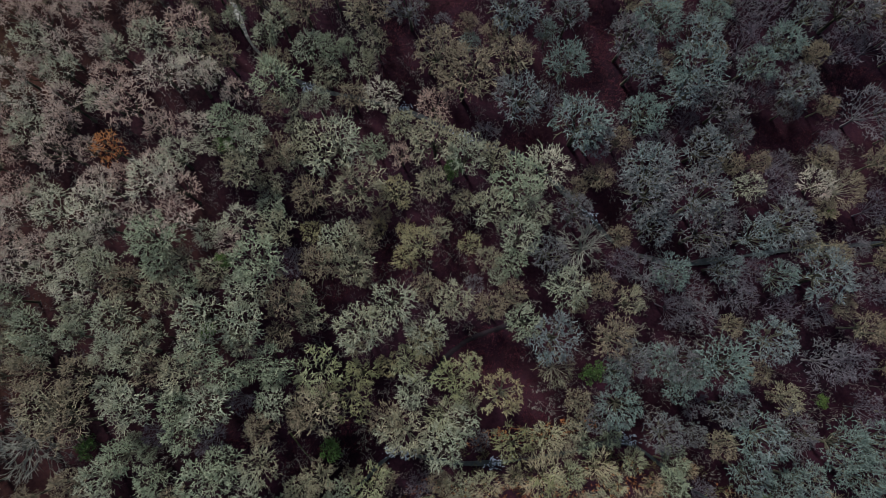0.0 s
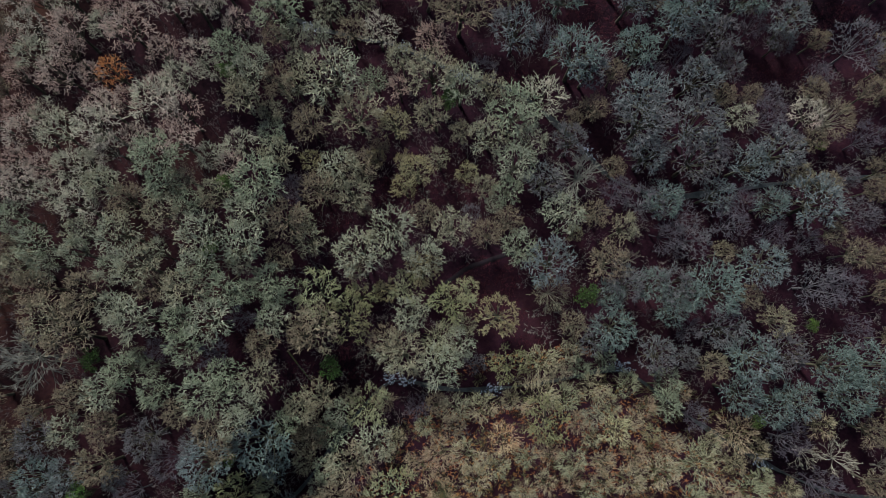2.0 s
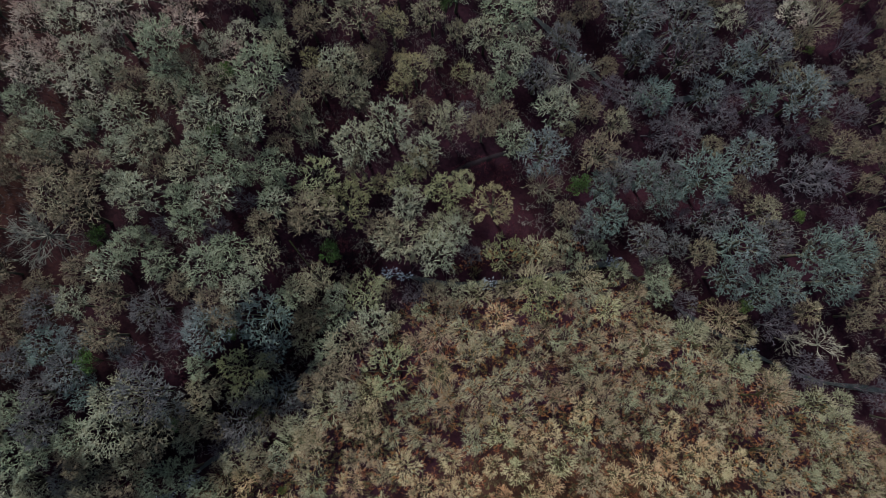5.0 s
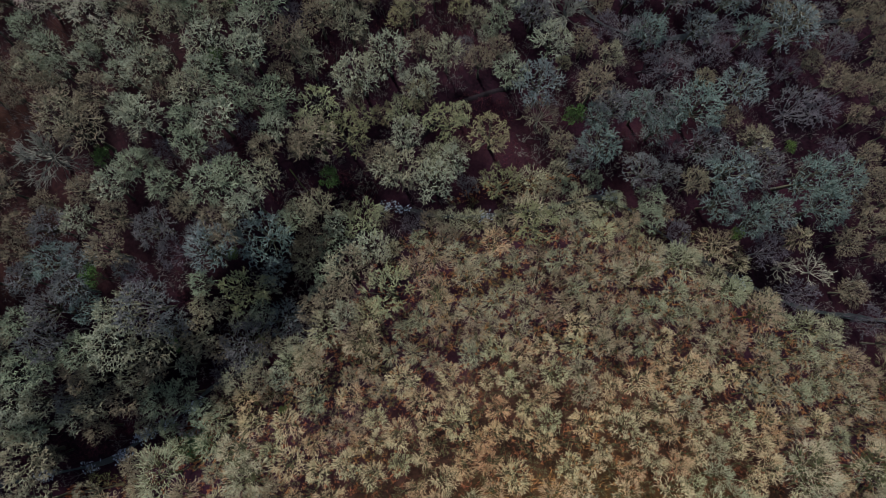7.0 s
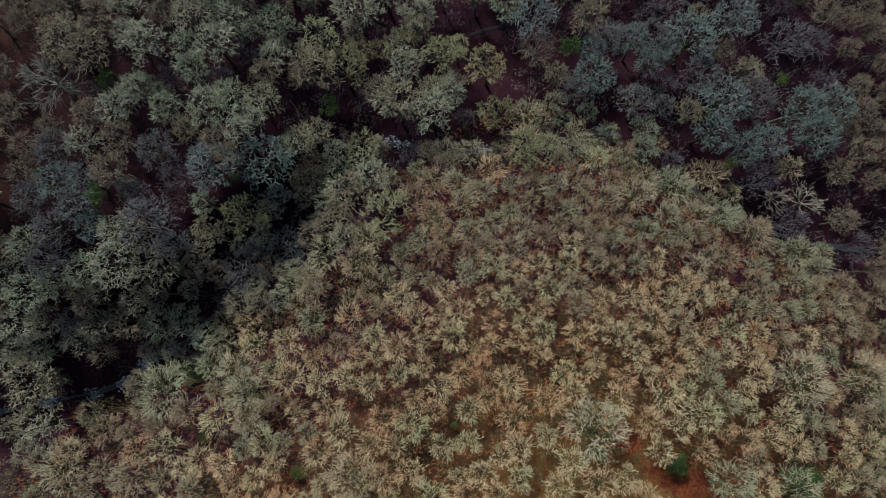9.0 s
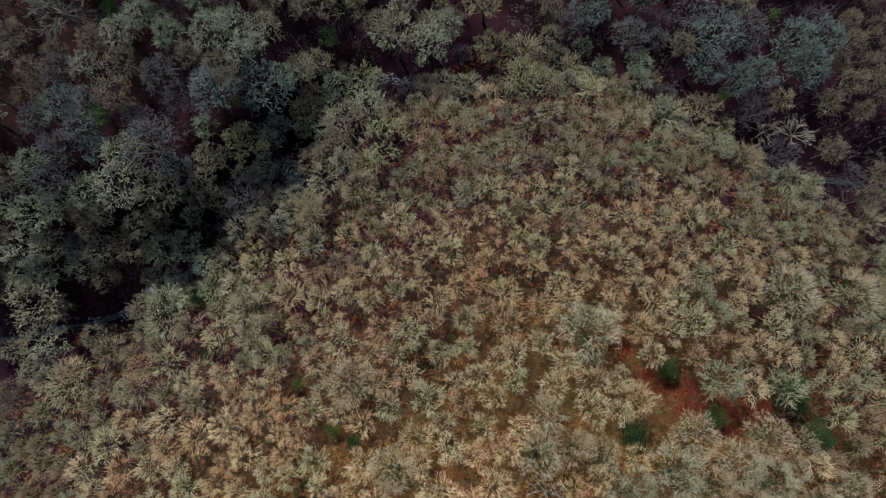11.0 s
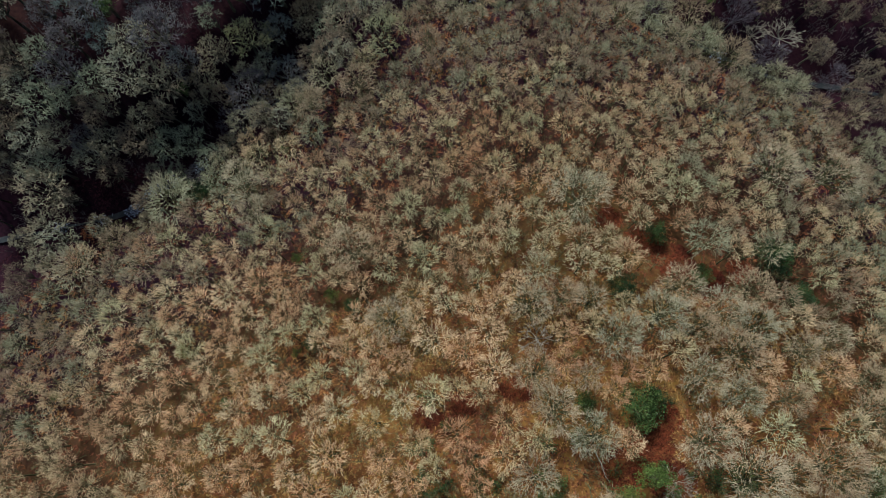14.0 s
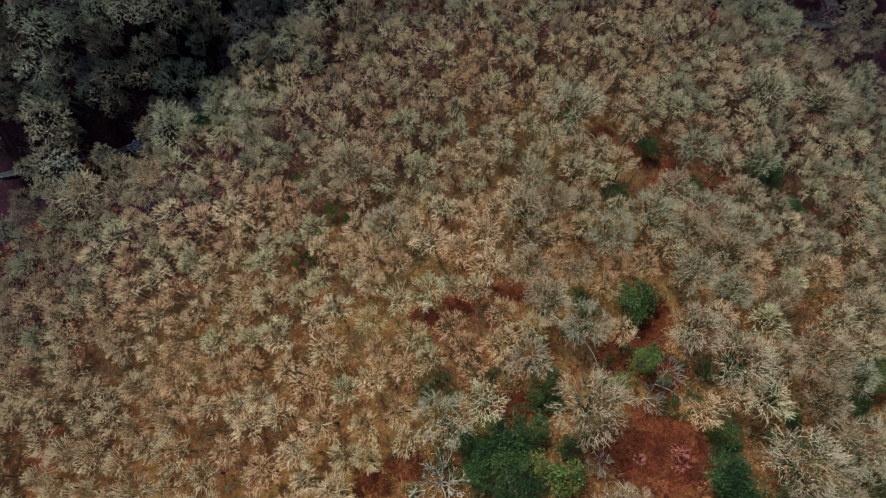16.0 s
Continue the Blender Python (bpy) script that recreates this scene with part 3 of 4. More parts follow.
OAKS_F = [
    (29.5, -11.9, 3.5), (48, -12.5, 3.5), (-10.1, -12.6, 3.1), (-41.3, -12.7, 2.8), (-29.7, -12.7, 2.7), (2.5, -13.5, 2.9), (-49.5, -13.7, 1.4), (25.8, -13.7, 2.5),
    (-47, -15.4, 1.6), (-50.5, -15.8, 2.8), (36.9, -16.8, 3.3), (41.8, -17.2, 2.1), (51.8, -17.2, 4.2), (-34.6, -17.3, 2.8), (-1.5, -17.4, 3.8), (57.9, -17.5, 3.8),
    (-29.7, -18.5, 3), (-53.2, -19, 3.1), (-45.6, -19.3, 2.6), (-37.4, -19.4, 3.6), (66, -19.6, 4.4), (71.8, -19.8, 3.8), (31.8, -21.3, 4), (-21.9, -21.5, 2.9),
    (25.4, -22.3, 3.3), (-24.4, -22.9, 2.7), (-11.6, -23, 2), (49.4, -23.6, 3.4), (-59.1, -24.8, 2.7), (59.4, -25.1, 3.4), (5.9, -25.2, 3.3), (68.3, -25.2, 3.8),
]
OAKS_G = [
    (-67.6, -25.4, 2.7), (-63.4, -25.9, 3), (-46.6, -26.1, 3), (55.5, -26.8, 2.9), (-23, -27, 3.3), (-39.4, -27.6, 2.3), (-20.1, -28.1, 3), (-29.3, -28.4, 4.4),
    (-25.4, -28.7, 2.3), (-9, -29.4, 2), (-68, -29.7, 2.5), (-53.4, -30.2, 3), (-12.7, -30.2, 3.3), (50.4, -30.5, 4), (-37.1, -30.7, 3.6), (-58.5, -30.9, 2.7),
    (-1.6, -31.4, 3.4), (2.7, -31.5, 3.2), (-63, -31.6, 3), (-51.7, -32.1, 1.8), (-29.2, -32.9, 2.5), (-4.9, -33.2, 3.2), (-16.3, -33.7, 4.1), (-66.8, -34, 2.6),
    (40.4, -34.5, 3.9), (-58.8, -35.6, 3), (-18.2, -38.2, 3.4), (-56.8, -38.4, 2.5), (-63.1, -38.8, 3.1), (43.7, -39.2, 3.1), (48.9, -39.5, 3.2), (-67.9, -41, 2.6),
]
OAKS_H = [
    (-44.8, -41.9, 2.7), (52.9, -43, 4), (-19.9, -43.4, 3.7), (-64.1, -43.8, 3.2), (-42.4, -43.8, 2.8), (-54.1, -45, 3.9), (-59.6, -45.1, 3), (-48.1, -45.1, 4),
    (63.2, -45.6, 3.4), (-26.4, -48.5, 3.1), (-21.7, -49, 3.1), (65.8, -49.4, 2.8), (-72.4, -53.6, 3.4), (-46, -53.6, 3.4), (-68.3, -53.7, 2.9), (-64.1, -53.9, 2.5),
    (-55.1, -54.2, 3.4), (-50.8, -54.4, 3.1), (-39.2, -54.8, 2.9), (-64.6, -57, 2.7), (-74.8, -58.3, 2.9), (-39, -58.4, 3), (-70.7, -58.5, 3.3), (-60.9, -58.9, 2.7),
    (-53.3, -59.4, 2), (-46.9, -62.9, 2.7), (-71.7, -63, 4.6), (-69.5, -63.6, 2.4), (-48.1, -66.8, 4.9), (-42.2, -68.8, 2.9), (-69.4, -71.3, 4.1), (-58.7, -71.9, 3.2),
]
OAKS_I = [
    (-69.1, -77.3, 2.9), (-49.1, -78.8, 3.6), (38, -79.4, 3.4), (46.7, -80.3, 3.3), (-68.4, -82.4, 2.5), (12.7, -82.9, 2.9), (17.9, -97, 2.3),
    (9.8, -108.2, 3), (-46.9, -38.8, 4.1),
]
BROWN_OAKS_A = [
    (-61.7, 58.1, 2.7), (-70.7, 56.9, 2.8), (-57.4, 56.9, 2.9), (-66.3, 56.6, 2.7), (-49.9, 56.4, 2.3), (-43.2, 55.1, 3.6), (-47.9, 52.8, 2.9), (-56.7, 52.7, 2.7),
    (-42.5, 52.5, 2.4), (-67.1, 51.8, 3), (-62.9, 51.1, 2.7), (-54.1, 50.9, 2.5), (-38.7, 47.1, 2.3), (-66.9, 46.8, 2.5), (-70.3, 46.6, 2.6), (-62.2, 46.6, 3),
    (-10.6, 46.1, 3.2), (-46.1, 46, 3.2), (-40.9, 45.8, 3.1), (-54.5, 45.6, 3), (-0.6, 44.3, 3), (-35.5, 44.2, 2.2), (-56.7, 42.1, 2.5), (-61.6, 41.7, 3.2),
    (-68.2, 41.7, 2.8), (-50.9, 40.6, 3.6), (-70.2, 38.5, 2.4), (-62.2, 37.5, 2.8), (-41.2, 37.3, 2.3), (-46.5, 37.2, 2.5), (-66.7, 36.4, 3), (-7.2, 34.6, 2.1),
]
BROWN_OAKS_B = [
    (-38.9, 34.5, 2.1), (-58.3, 33.8, 2.1), (-62.9, 33.4, 3.2), (-69.8, 33.4, 2.2), (-42.8, 31.5, 2.8), (-46.7, 31.3, 2.4), (19.3, 30.3, 4.1), (-52.1, 28.1, 2.4),
    (-55.4, 27.5, 2.8), (-46.5, 27.4, 3.8), (-65.1, 27.1, 2.2), (-69.1, 27, 2.8), (55.7, 26.3, 2.5), (67.7, 26.2, 2.9), (-42, 26.1, 2.8), (-55, 23.5, 3.6),
    (-67.7, 23.1, 2.9), (-62, 22.9, 3.1), (-50.1, 22.4, 2.2), (-34.3, 21.4, 2.5), (-42.8, 20.8, 3.1), (-54.3, 20, 2.6), (-38.3, 18.8, 2.2), (-69.5, 18.2, 2.5),
    (-35.1, 17.6, 2.3), (-60.1, 17.3, 2.9), (-64.3, 17.1, 2.5), (-57, 16.9, 2.4), (-68.3, 14.4, 2.9), (-63.5, 12.5, 2.7), (-58.8, 10.5, 3.1), (3.6, -10.5, 2.4),
]
BROWN_OAKS_C = [
    (-1.4, -13.2, 3.7), (16.6, -16.9, 3.4), (15.6, -22.8, 4), (64.2, -29.9, 2.8),
]
ALDERS_A = [
    (-5.3, 62.3, 3.6), (1.6, 60.7, 2), (58.6, 60.4, 3), (63.4, 59.1, 3.6), (58.2, 53.8, 3.8), (76, 52.5, 3.6), (81.4, 52, 3.6), (60.6, 44.9, 3.2),
    (21.2, 44.5, 3), (8.9, 38.4, 3), (78.6, 38.4, 4.8), (46.2, 38.2, 2.7), (40.7, 35.6, 2.9), (72.5, 34.7, 2.5), (62.8, 31.3, 2.1), (78.3, 21.3, 3.1),
    (18.4, 15.1, 3.3), (75.3, 14.5, 2.5), (-26.1, 14.1, 2.6), (32.2, 12.6, 2.9), (5.5, 10.5, 1.8), (36.8, 10.4, 3.6), (43.9, 8.1, 3.2), (51.4, 5.8, 3.2),
    (59.6, 4.5, 3), (40.5, 4.2, 3.2), (45.3, 4, 3.4), (65.4, -5.5, 4.3), (-33.1, -7.8, 2.2), (-45.7, -12.9, 2.1), (-37.2, -13.1, 2.5), (43, -13.1, 2.4),
]
ALDERS_B = [
    (72.5, -13.6, 2.8), (5.4, -17.2, 2), (-5.7, -24.4, 2.2), (43.4, -27.2, 2.6), (-44, -29.7, 2.9), (58.3, -31.7, 3.2), (-49.3, -34.8, 2.7), (63.2, -39.8, 3.4),
    (-28.3, -40.6, 3.2), (-24.9, -42.7, 2.3), (76, -44.1, 2.8), (-35.3, -45.4, 4.3), (-39.3, -49.9, 2.8), (-46.2, -59.6, 2.2), (-63.4, -77.4, 4.5),
]
PALES = [
    (25.4, 16.5, 5.6), (34.2, 0.9, 2.8), (-64.7, -13.8, 6.3), (-7.7, -15.4, 4), (39.7, -31, 1.9), (62.1, -34.7, 3.9), (67.6, -35.3, 4.5), (75.9, -37.2, 2.4),
    (-40, -39.4, 2.8), (11.7, -91.9, 3), (15.6, -105.1, 2.4), (27.2, -110.1, 2.0), (23.7, -112.9, 2.0), (17.0, -119.9, 1.5), (7.3, -121.5, 1.5), (-1.5, -120.9, 4.6),
]
ASHS = [
    (73.2, 25.3, 4.3), (19, -4.9, 3.5),
]
WILLOWS = [
    (-8.3, 26.7, 3.3), (-12.2, 21, 2.1), (-6.7, 20.4, 2.1), (-23.4, 20.3, 2.2), (-4.4, 17.6, 3.4), (4.7, 17.6, 2.2), (-6.7, 15.2, 2.7), (24.1, 5.8, 1.8),
    (-3.9, -0.5, 3.2), (-10.5, -3.5, 2.4), (3.8, -4.4, 2.6), (9.4, -9.3, 4.1), (33.7, -29.4, 1.7),
]
MOSSY_OAKS = [
    (-7, -3.1, 3), (-21.5, -4.4, 4), (-14.9, -4.8, 2.8), (0.8, -6.2, 3.7), (-16.6, -8.4, 4), (10.9, -17.8, 3.4), (-14.3, -24.3, 3.7), (16.2, -26.4, 3.8),
    (-34.6, -36.3, 3.8), (-9.7, -37.1, 4.1),
]
HOLLYES = [
    (24.1, -101.3, 2.9), (26.1, -100.3, 1.8), (11.4, -111.8, 2.0), (1.9, -117.3, 1.7), (7.0, -117.0, 2.6), (10.0, -116.3, 1.7), (6.5, -119.2, 2.3), (4.1, -118.2, 1.8),
    (30.8, -120.9, 2.9), (31.7, -116.9, 1.8), (31.3, -122.7, 2.2), (55.0, -111.6, 2.6), (51.1, -114.7, 1.7), (41.1, -116.0, 1.2), (43.7, -118.6, 1.3), (46.0, -120.2, 1.2),
    (39.6, -112.9, 1.1), (31.7, -77.4, 1.8), (37.3, -84.2, 1.6), (49.9, -81.6, 3.0), (52.5, -87.5, 2.3), (25.0, -85.4, 2.0), (-45.0, -62.4, 2.8), (17.4, -100.6, 1.5),
    (-20.1, -91.9, 1.1), (-14.0, -86.5, 1.3), (3.0, -120.5, 2.0), (8.6, -121.9, 1.8), (13.6, -118.0, 1.4), (5.6, -122.6, 1.8),
]
GORSES = [
    (73.5, 21.6, 1), (-7.4, -21.4, 1.1), (-34.6, -44.5, 1), (-28.5, -56.6, 0.9), (-40.6, -73.4, 1.1), (-23.5, -78.3, 1.1), (51.9, -80.4, 1.7), (-41.0, -92.5, 1.1),
    (-22.1, -93.1, 0.8), (17.5, -94.6, 0.7), (-63.3, -99, 0.8), (-32.3, -99.9, 1.0), (41.2, -115.9, 1), (23.9, -109.0, 1.9), (21.0, -111.0, 1.4), (5.0, -115.7, 1.6),
    (9.4, -119.5, 1.7), (12.3, -120.9, 2.5), (-17.3, -84.7, 1.2), (0.9, -71.9, 0.7),
]
BEECHS = [
    (-54.2, 33.5, 2.5), (-65.7, -70.2, 1.3),
]
IVYS = [
    (-36.1, 34.1, 1.4), (2.1, 30.5, 1.7), (-36, 14.3, 1.3), (-37.6, 2.9, 1.3), (24.8, -6.1, 1.8), (65.2, -12.5, 1.0), (-55.6, -14.2, 1.5), (-19.5, -16.6, 1.7),
    (53.4, -28.6, 1.1), (-34.5, -30.4, 0.9), (-55.5, -34.1, 1.6), (-46.3, -45.2, 1.1), (23.2, -108.3, 1.3),
]
HILL_OAKS_A = [
    (27.6, -28.7, 3), (9.1, -29, 2.9), (34, -35.2, 3.3), (-1.3, -38.2, 3.2), (-12.7, -41.2, 3), (-14.4, -45.3, 3.7), (-23.8, -47.9, 3.1), (-34.6, -54.9, 2.9),
    (-32.1, -58.6, 2.8), (-26, -58.7, 2.9), (-34.2, -62.9, 3.7), (-25.3, -64.6, 3), (-32.4, -66.1, 4.1), (-31.2, -70.3, 3.2), (-37.1, -70.4, 3), (-45.3, -74.5, 3),
    (-50.7, -74.8, 2.7), (-64.5, -75.1, 3), (-2.4, -80.2, 2.9), (26.1, -81.2, 2.6), (19, -82.4, 2.7), 
    (49.9, -104.7, 2.9), (39.7, -105.2, 2.8), 
]
HILL_OAKS_B = [
    (15.6, -113.2, 4.7), (45.7, -108.7, 4.4), (34.9, -109.0, 4.2), (30.5, -104.9, 3.6), (38.1, -119.6, 4.6), (-0.4, -114.2, 3.6), (47.1, -118.5, 3.8), (17.4, -103.7, 3.2),
    (20.0, -72.1, 4.8), (53.3, -66.9, 4.9), (65.3, -67.4, 5.0), (42.8, -86.4, 3.4), (32.1, -85.7, 3.4), (37.0, -89.6, 3.6), (-7.9, -88.9, 3.6), (-14.1, -78.1, 4.1),
]


# ---- trees ----
def thicket(name, kind_name, spots, label):
    """Many trees that nobody could count, as two joined meshes under one thing."""
    k = KINDS[kind_name]
    foot = tagged(new(name), label, k["category"], kind="stuff")
    stances = [stance(x, y, k["height"] * (r / k["radius"]) ** 0.6) for x, y, r in spots]
    for part_name, which, mat in (("trunks", 0, k["wood"]), ("crowns", 1, k["crown"])):
        vs, fs, n = [], [], 0
        for i, ((x, y, r), (at, turn)) in enumerate(zip(spots, stances)):
            v, f = k["made"][i % len(k["made"])][which]
            s = r / k["radius"]
            vs.append(v * (s, s, s ** 0.6) @ np.array(turn).T + np.array(at))
            fs.append(f + n)
            n += len(v)
        tagged(new(part_name, mesh_from(part_name, np.concatenate(vs), np.concatenate(fs), mat)), kind="stuff").parent = foot


def scatter(seed, tries, radius_of, allowed, close, keep_off=0.55):
    """Random spots, each clear of the crowns that stand already; close: how far crowns may mingle; keep_off: how far they stay out of clearings."""
    r = np.random.default_rng(seed)
    taken = list(TAKEN)
    cells = {}

    def put(q):
        cells.setdefault((int(q[0] // 8), int(q[1] // 8)), []).append(q)

    for q in taken:
        put(q)
    found = []
    for _ in range(tries):
        x, y = r.uniform(-100, 100), r.uniform(-134, 74)
        rad = radius_of(r)
        if abs(x + 2) > min(89, 69 + 0.26 * (y + 124)) or not allowed(x, y) or keep_off and in_open(x, y, rad * keep_off):
            continue
        cx, cy = int(x // 8), int(y // 8)
        if all(math.hypot(x - q[0], y - q[1]) > (rad + q[2]) * close for i in (-1, 0, 1) for j in (-1, 0, 1) for q in cells.get((cx + i, cy + j), ())):
            put((x, y, rad))
            found.append((x, y, rad))
    return found


OPEN_VALLEY = [(32, 50, 5, 7), (32, 60, 4, 5), (64, 37, 9, 4), (79, 46, 8, 5), (3, 67, 5, 6), (8, -3, 6, 5), (15, -12, 4, 4), (1, 18, 5, 6), (-10, 15, 6, 3.5), (-23, 11, 5, 3),
               (17, 37, 5, 3), (-8, 57, 3, 7), (-67.4, -62.5, 6.8, 4.2), (-60.5, -59.3, 3.6, 2.6), (-74, -65.5, 4.5, 3.4), (-80, -76, 5, 4), (-43, -36, 2.5, 2.5), (-27, -35, 2.5, 2), (-17, -16, 4, 3), (-34, -13, 3, 3), (-26, -19, 4, 3)]
OPEN_SPUR = [(26, -74.4, 1.7, 1.7), (30, -78.4, 2.6, 2.2), (34.5, -81.5, 3, 2.4), (38.9, -85, 2.8, 2.4), (45.1, -83.6, 2.2, 2), (-46, -62, 3.3, 3), (1.7, -100.9, 2, 1.4), (-2.8, -102.3, 1.7, 1.2), (9.3, -99, 2, 1.4),
             (23.8, -116.6, 3.2, 2.6), (25.8, -119.1, 4.6, 3.6), (23.7, -122.4, 4.5, 3), (25.3, -106, 2.4, 2.4), (27.3, -103.2, 2.2, 2), (21.3, -108.7, 3, 2), (8.2, -113.9, 2.4, 1.8),
             (27, -110.5, 2.6, 2.4), (-5.6, -120.3, 2.2, 1.4), (-9.4, -122.5, 2.2, 1.4), (19, -118.5, 2.6, 2), (-59, -119, 2.5, 3)]
GLINT_SPOTS = [(-37.7, 60), (-26, 51.5), (-6.5, 46.6), (5, 40), (8, -22.2), (33, -18.6), (-74.5, -67.8), (-60.5, -65), (-56.5, -61.3), (-47.5, -56.6), (57, -37), (-10.5, -19.5), (29, 23.5), (-8, -20.5)]
FLECKS = GLINT_SPOTS[1:] + [(-66, -66.8), (-52, -59.4), (-74.5, -67.8), (-60.5, -65), (-56.5, -61.3), (-56.5, -61.3), (-47.5, -56.6)]
OPEN = OPEN_VALLEY + OPEN_SPUR + [(-59.7, -65.3, 3.6, 2.8), (-55.8, -61.5, 3.4, 2.8), (-72.3, -68, 3.2, 2.4)] + [(x, y, 2.2, 2.2) for x, y in GLINT_SPOTS]


def in_open(x, y, rad=0.0):
    """Whether a crown of that radius would hang over one of the clearings."""
    return any(((x - a) / (c + rad)) ** 2 + ((y - b) / (d + rad)) ** 2 < 1 for a, b, c, d in OPEN)


PATH = [(-6, -9), (0, -2.5), (4.3, 0.5), (11.8, 2.8), (18.5, 4.2)]


def in_path(x, y):
    return float(from_line(PATH, x, y)) < 2.2 or ((x - 8) / 6) ** 2 + ((y + 3) / 5) ** 2 < 1


def near_glint(x, y):
    return any(math.hypot(x - a, y - b) < 2.6 for a, b in GLINT_SPOTS)


def banks(x, y):
    """How far a spot lies from the water; down the east bend the crowns close over it."""
    return (1.2 if x > 52 else 0.0) + min(float(from_line(RIVER, x, y)), float(from_line(STREAM, x, y)) + 1.5)


for name, stand in (("oak_tree", OAKS_A),
                    ("oak_tree", OAKS_B),
                    ("oak_tree", OAKS_C),
                    ("oak_tree", OAKS_D),
                    ("oak_tree", OAKS_E),
                    ("oak_tree", OAKS_F),
                    ("oak_tree", OAKS_G),
                    ("oak_tree", OAKS_H),
                    ("oak_tree", OAKS_I),
                    ("brown_oak_tree", BROWN_OAKS_A),
                    ("brown_oak_tree", BROWN_OAKS_B),
                    ("brown_oak_tree", BROWN_OAKS_C),
                    ("alder_tree", ALDERS_A),
                    ("alder_tree", ALDERS_B),
                    ("pale_tree", PALES),
                    ("ash_tree", ASHS),
                    ("willow_tree", WILLOWS),
                    ("mossy_oak_tree", MOSSY_OAKS),
                    ("holly_bush", HOLLYES),
                    ("gorse_bush", GORSES),
                    ("beech_tree", BEECHS),
                    ("ivy_tree", IVYS),
                    ("hill_oak_tree", HILL_OAKS_A),
                    ("hill_oak_tree", HILL_OAKS_B)):
    for q in stand:
        mix = random.uniform(-11, 11)
        gap = min(math.hypot(q[0] - a, q[1] - b) for a, b in GLINT_SPOTS)
        if gap < 2.0:
            continue
        q = (q[0], q[1], min(q[2], gap - 0.4))
        which = name
        if name == "brown_oak_tree" and q[1] < 0:
            which = "flank_oak_tree"
        if name == "hill_oak_tree" and q[2] > 3.0:
            which = "big_hill_oak_tree"
        # Oaks to the east and in the bend get darker, cooler twigs.
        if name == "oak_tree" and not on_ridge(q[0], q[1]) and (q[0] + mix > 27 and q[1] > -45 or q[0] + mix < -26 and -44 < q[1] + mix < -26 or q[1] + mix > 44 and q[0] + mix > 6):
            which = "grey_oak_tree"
        # Oaks here drawn as alders, to bring this side's brightness down.
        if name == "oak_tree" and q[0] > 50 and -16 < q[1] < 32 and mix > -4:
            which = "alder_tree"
        if name == "alder_tree" and q[2] > 3.0 and q[0] < 20:
            which = "flank_oak_tree" if q[1] < -60 else "grey_oak_tree"
        if name == "pale_tree" and q[0] < 0 and q[1] > -60:
            which = "oak_tree"
        if name == "pale_tree" and q[0] > 50:
            which = "birch_tree"
        if name == "pale_tree" and q[1] < -100 and q[2] < 2.2:
            which = "pale_bush"
        if name == "pale_tree" and q[2] > 5.2:
            which = "dead_oak_tree"
        if name == "oak_tree" and on_ridge(q[0], q[1]):
            which = "flank_oak_tree"
        plant(which, *q)
plant("dogwood_bush", 26.2, -119.7, 1.7)
plant("dogwood_bush", 21.5, -119.5, 0.9)
plant("copper_bush", 22.4, -122.6, 1.8)


# the wood between them
def edge(x, y):
    """How far the spur stands above the valley floor, in metres."""
    return float(ridge(np.float64(x), np.float64(y)) - valley(np.float64(x), np.float64(y)))


def open_wood(x, y):
    """The south end of the spur, where the oaks stand wider and grow broader."""
    return y < -84 - 0.22 * (x - 10) and x > 11


broad = scatter(13, 9000, lambda r: r.uniform(2.7, 3.9), lambda x, y: bool(on_ridge(x, y)) and open_wood(x, y), 0.66)
for q in broad:
    plant("big_hill_oak_tree", *q)


def in_russet(x, y):
    """Where the twigs of the spur's oaks glow russet: four loose patches."""
    return ((x - 10) / 15) ** 2 + ((y + 60) / 7) ** 2 < random.uniform(0.1, 0.9) or ((x - 22) / 15) ** 2 + ((y + 93) / 9) ** 2 < random.uniform(0.5, 1.3) or ((x + 2) / 12) ** 2 + ((y + 117) / 6) ** 2 < random.uniform(0.4, 1.2) or ((x - 2) / 14) ** 2 + ((y + 103) / 9) ** 2 < random.uniform(0.1, 0.9)


hill = scatter(3, 60000, lambda r: r.uniform(1.9, 2.9), lambda x, y: bool(on_ridge(x, y)) and banks(x, y) > 1.3, 0.7)
hill.sort(key=lambda q: abs(q[0] - 5) + abs(q[1] + 80))
TAKEN_BY = len(TAKEN)
TAKEN += hill
saplings = scatter(23, 30000, lambda r: r.uniform(1.2, 1.7), lambda x, y: bool(on_ridge(x, y)) and banks(x, y) > 1.3, 0.62)
del TAKEN[TAKEN_BY:]
pick = np.random.default_rng(12).uniform(-4, 4, len(hill))


def on_flank(x, y, r):
    """The lower slopes and the tip of the spur, where the oaks are greyer."""
    return edge(x, y) + r < 9 + 3 * step(-10, -40, x) or x + 7 * r > 57 or y + 3 * r > -46


flank = [q for q, r in zip(hill, pick) if on_flank(q[0], q[1], r)]
crest = [q for q, r in zip(hill, pick) if not on_flank(q[0], q[1], r)]
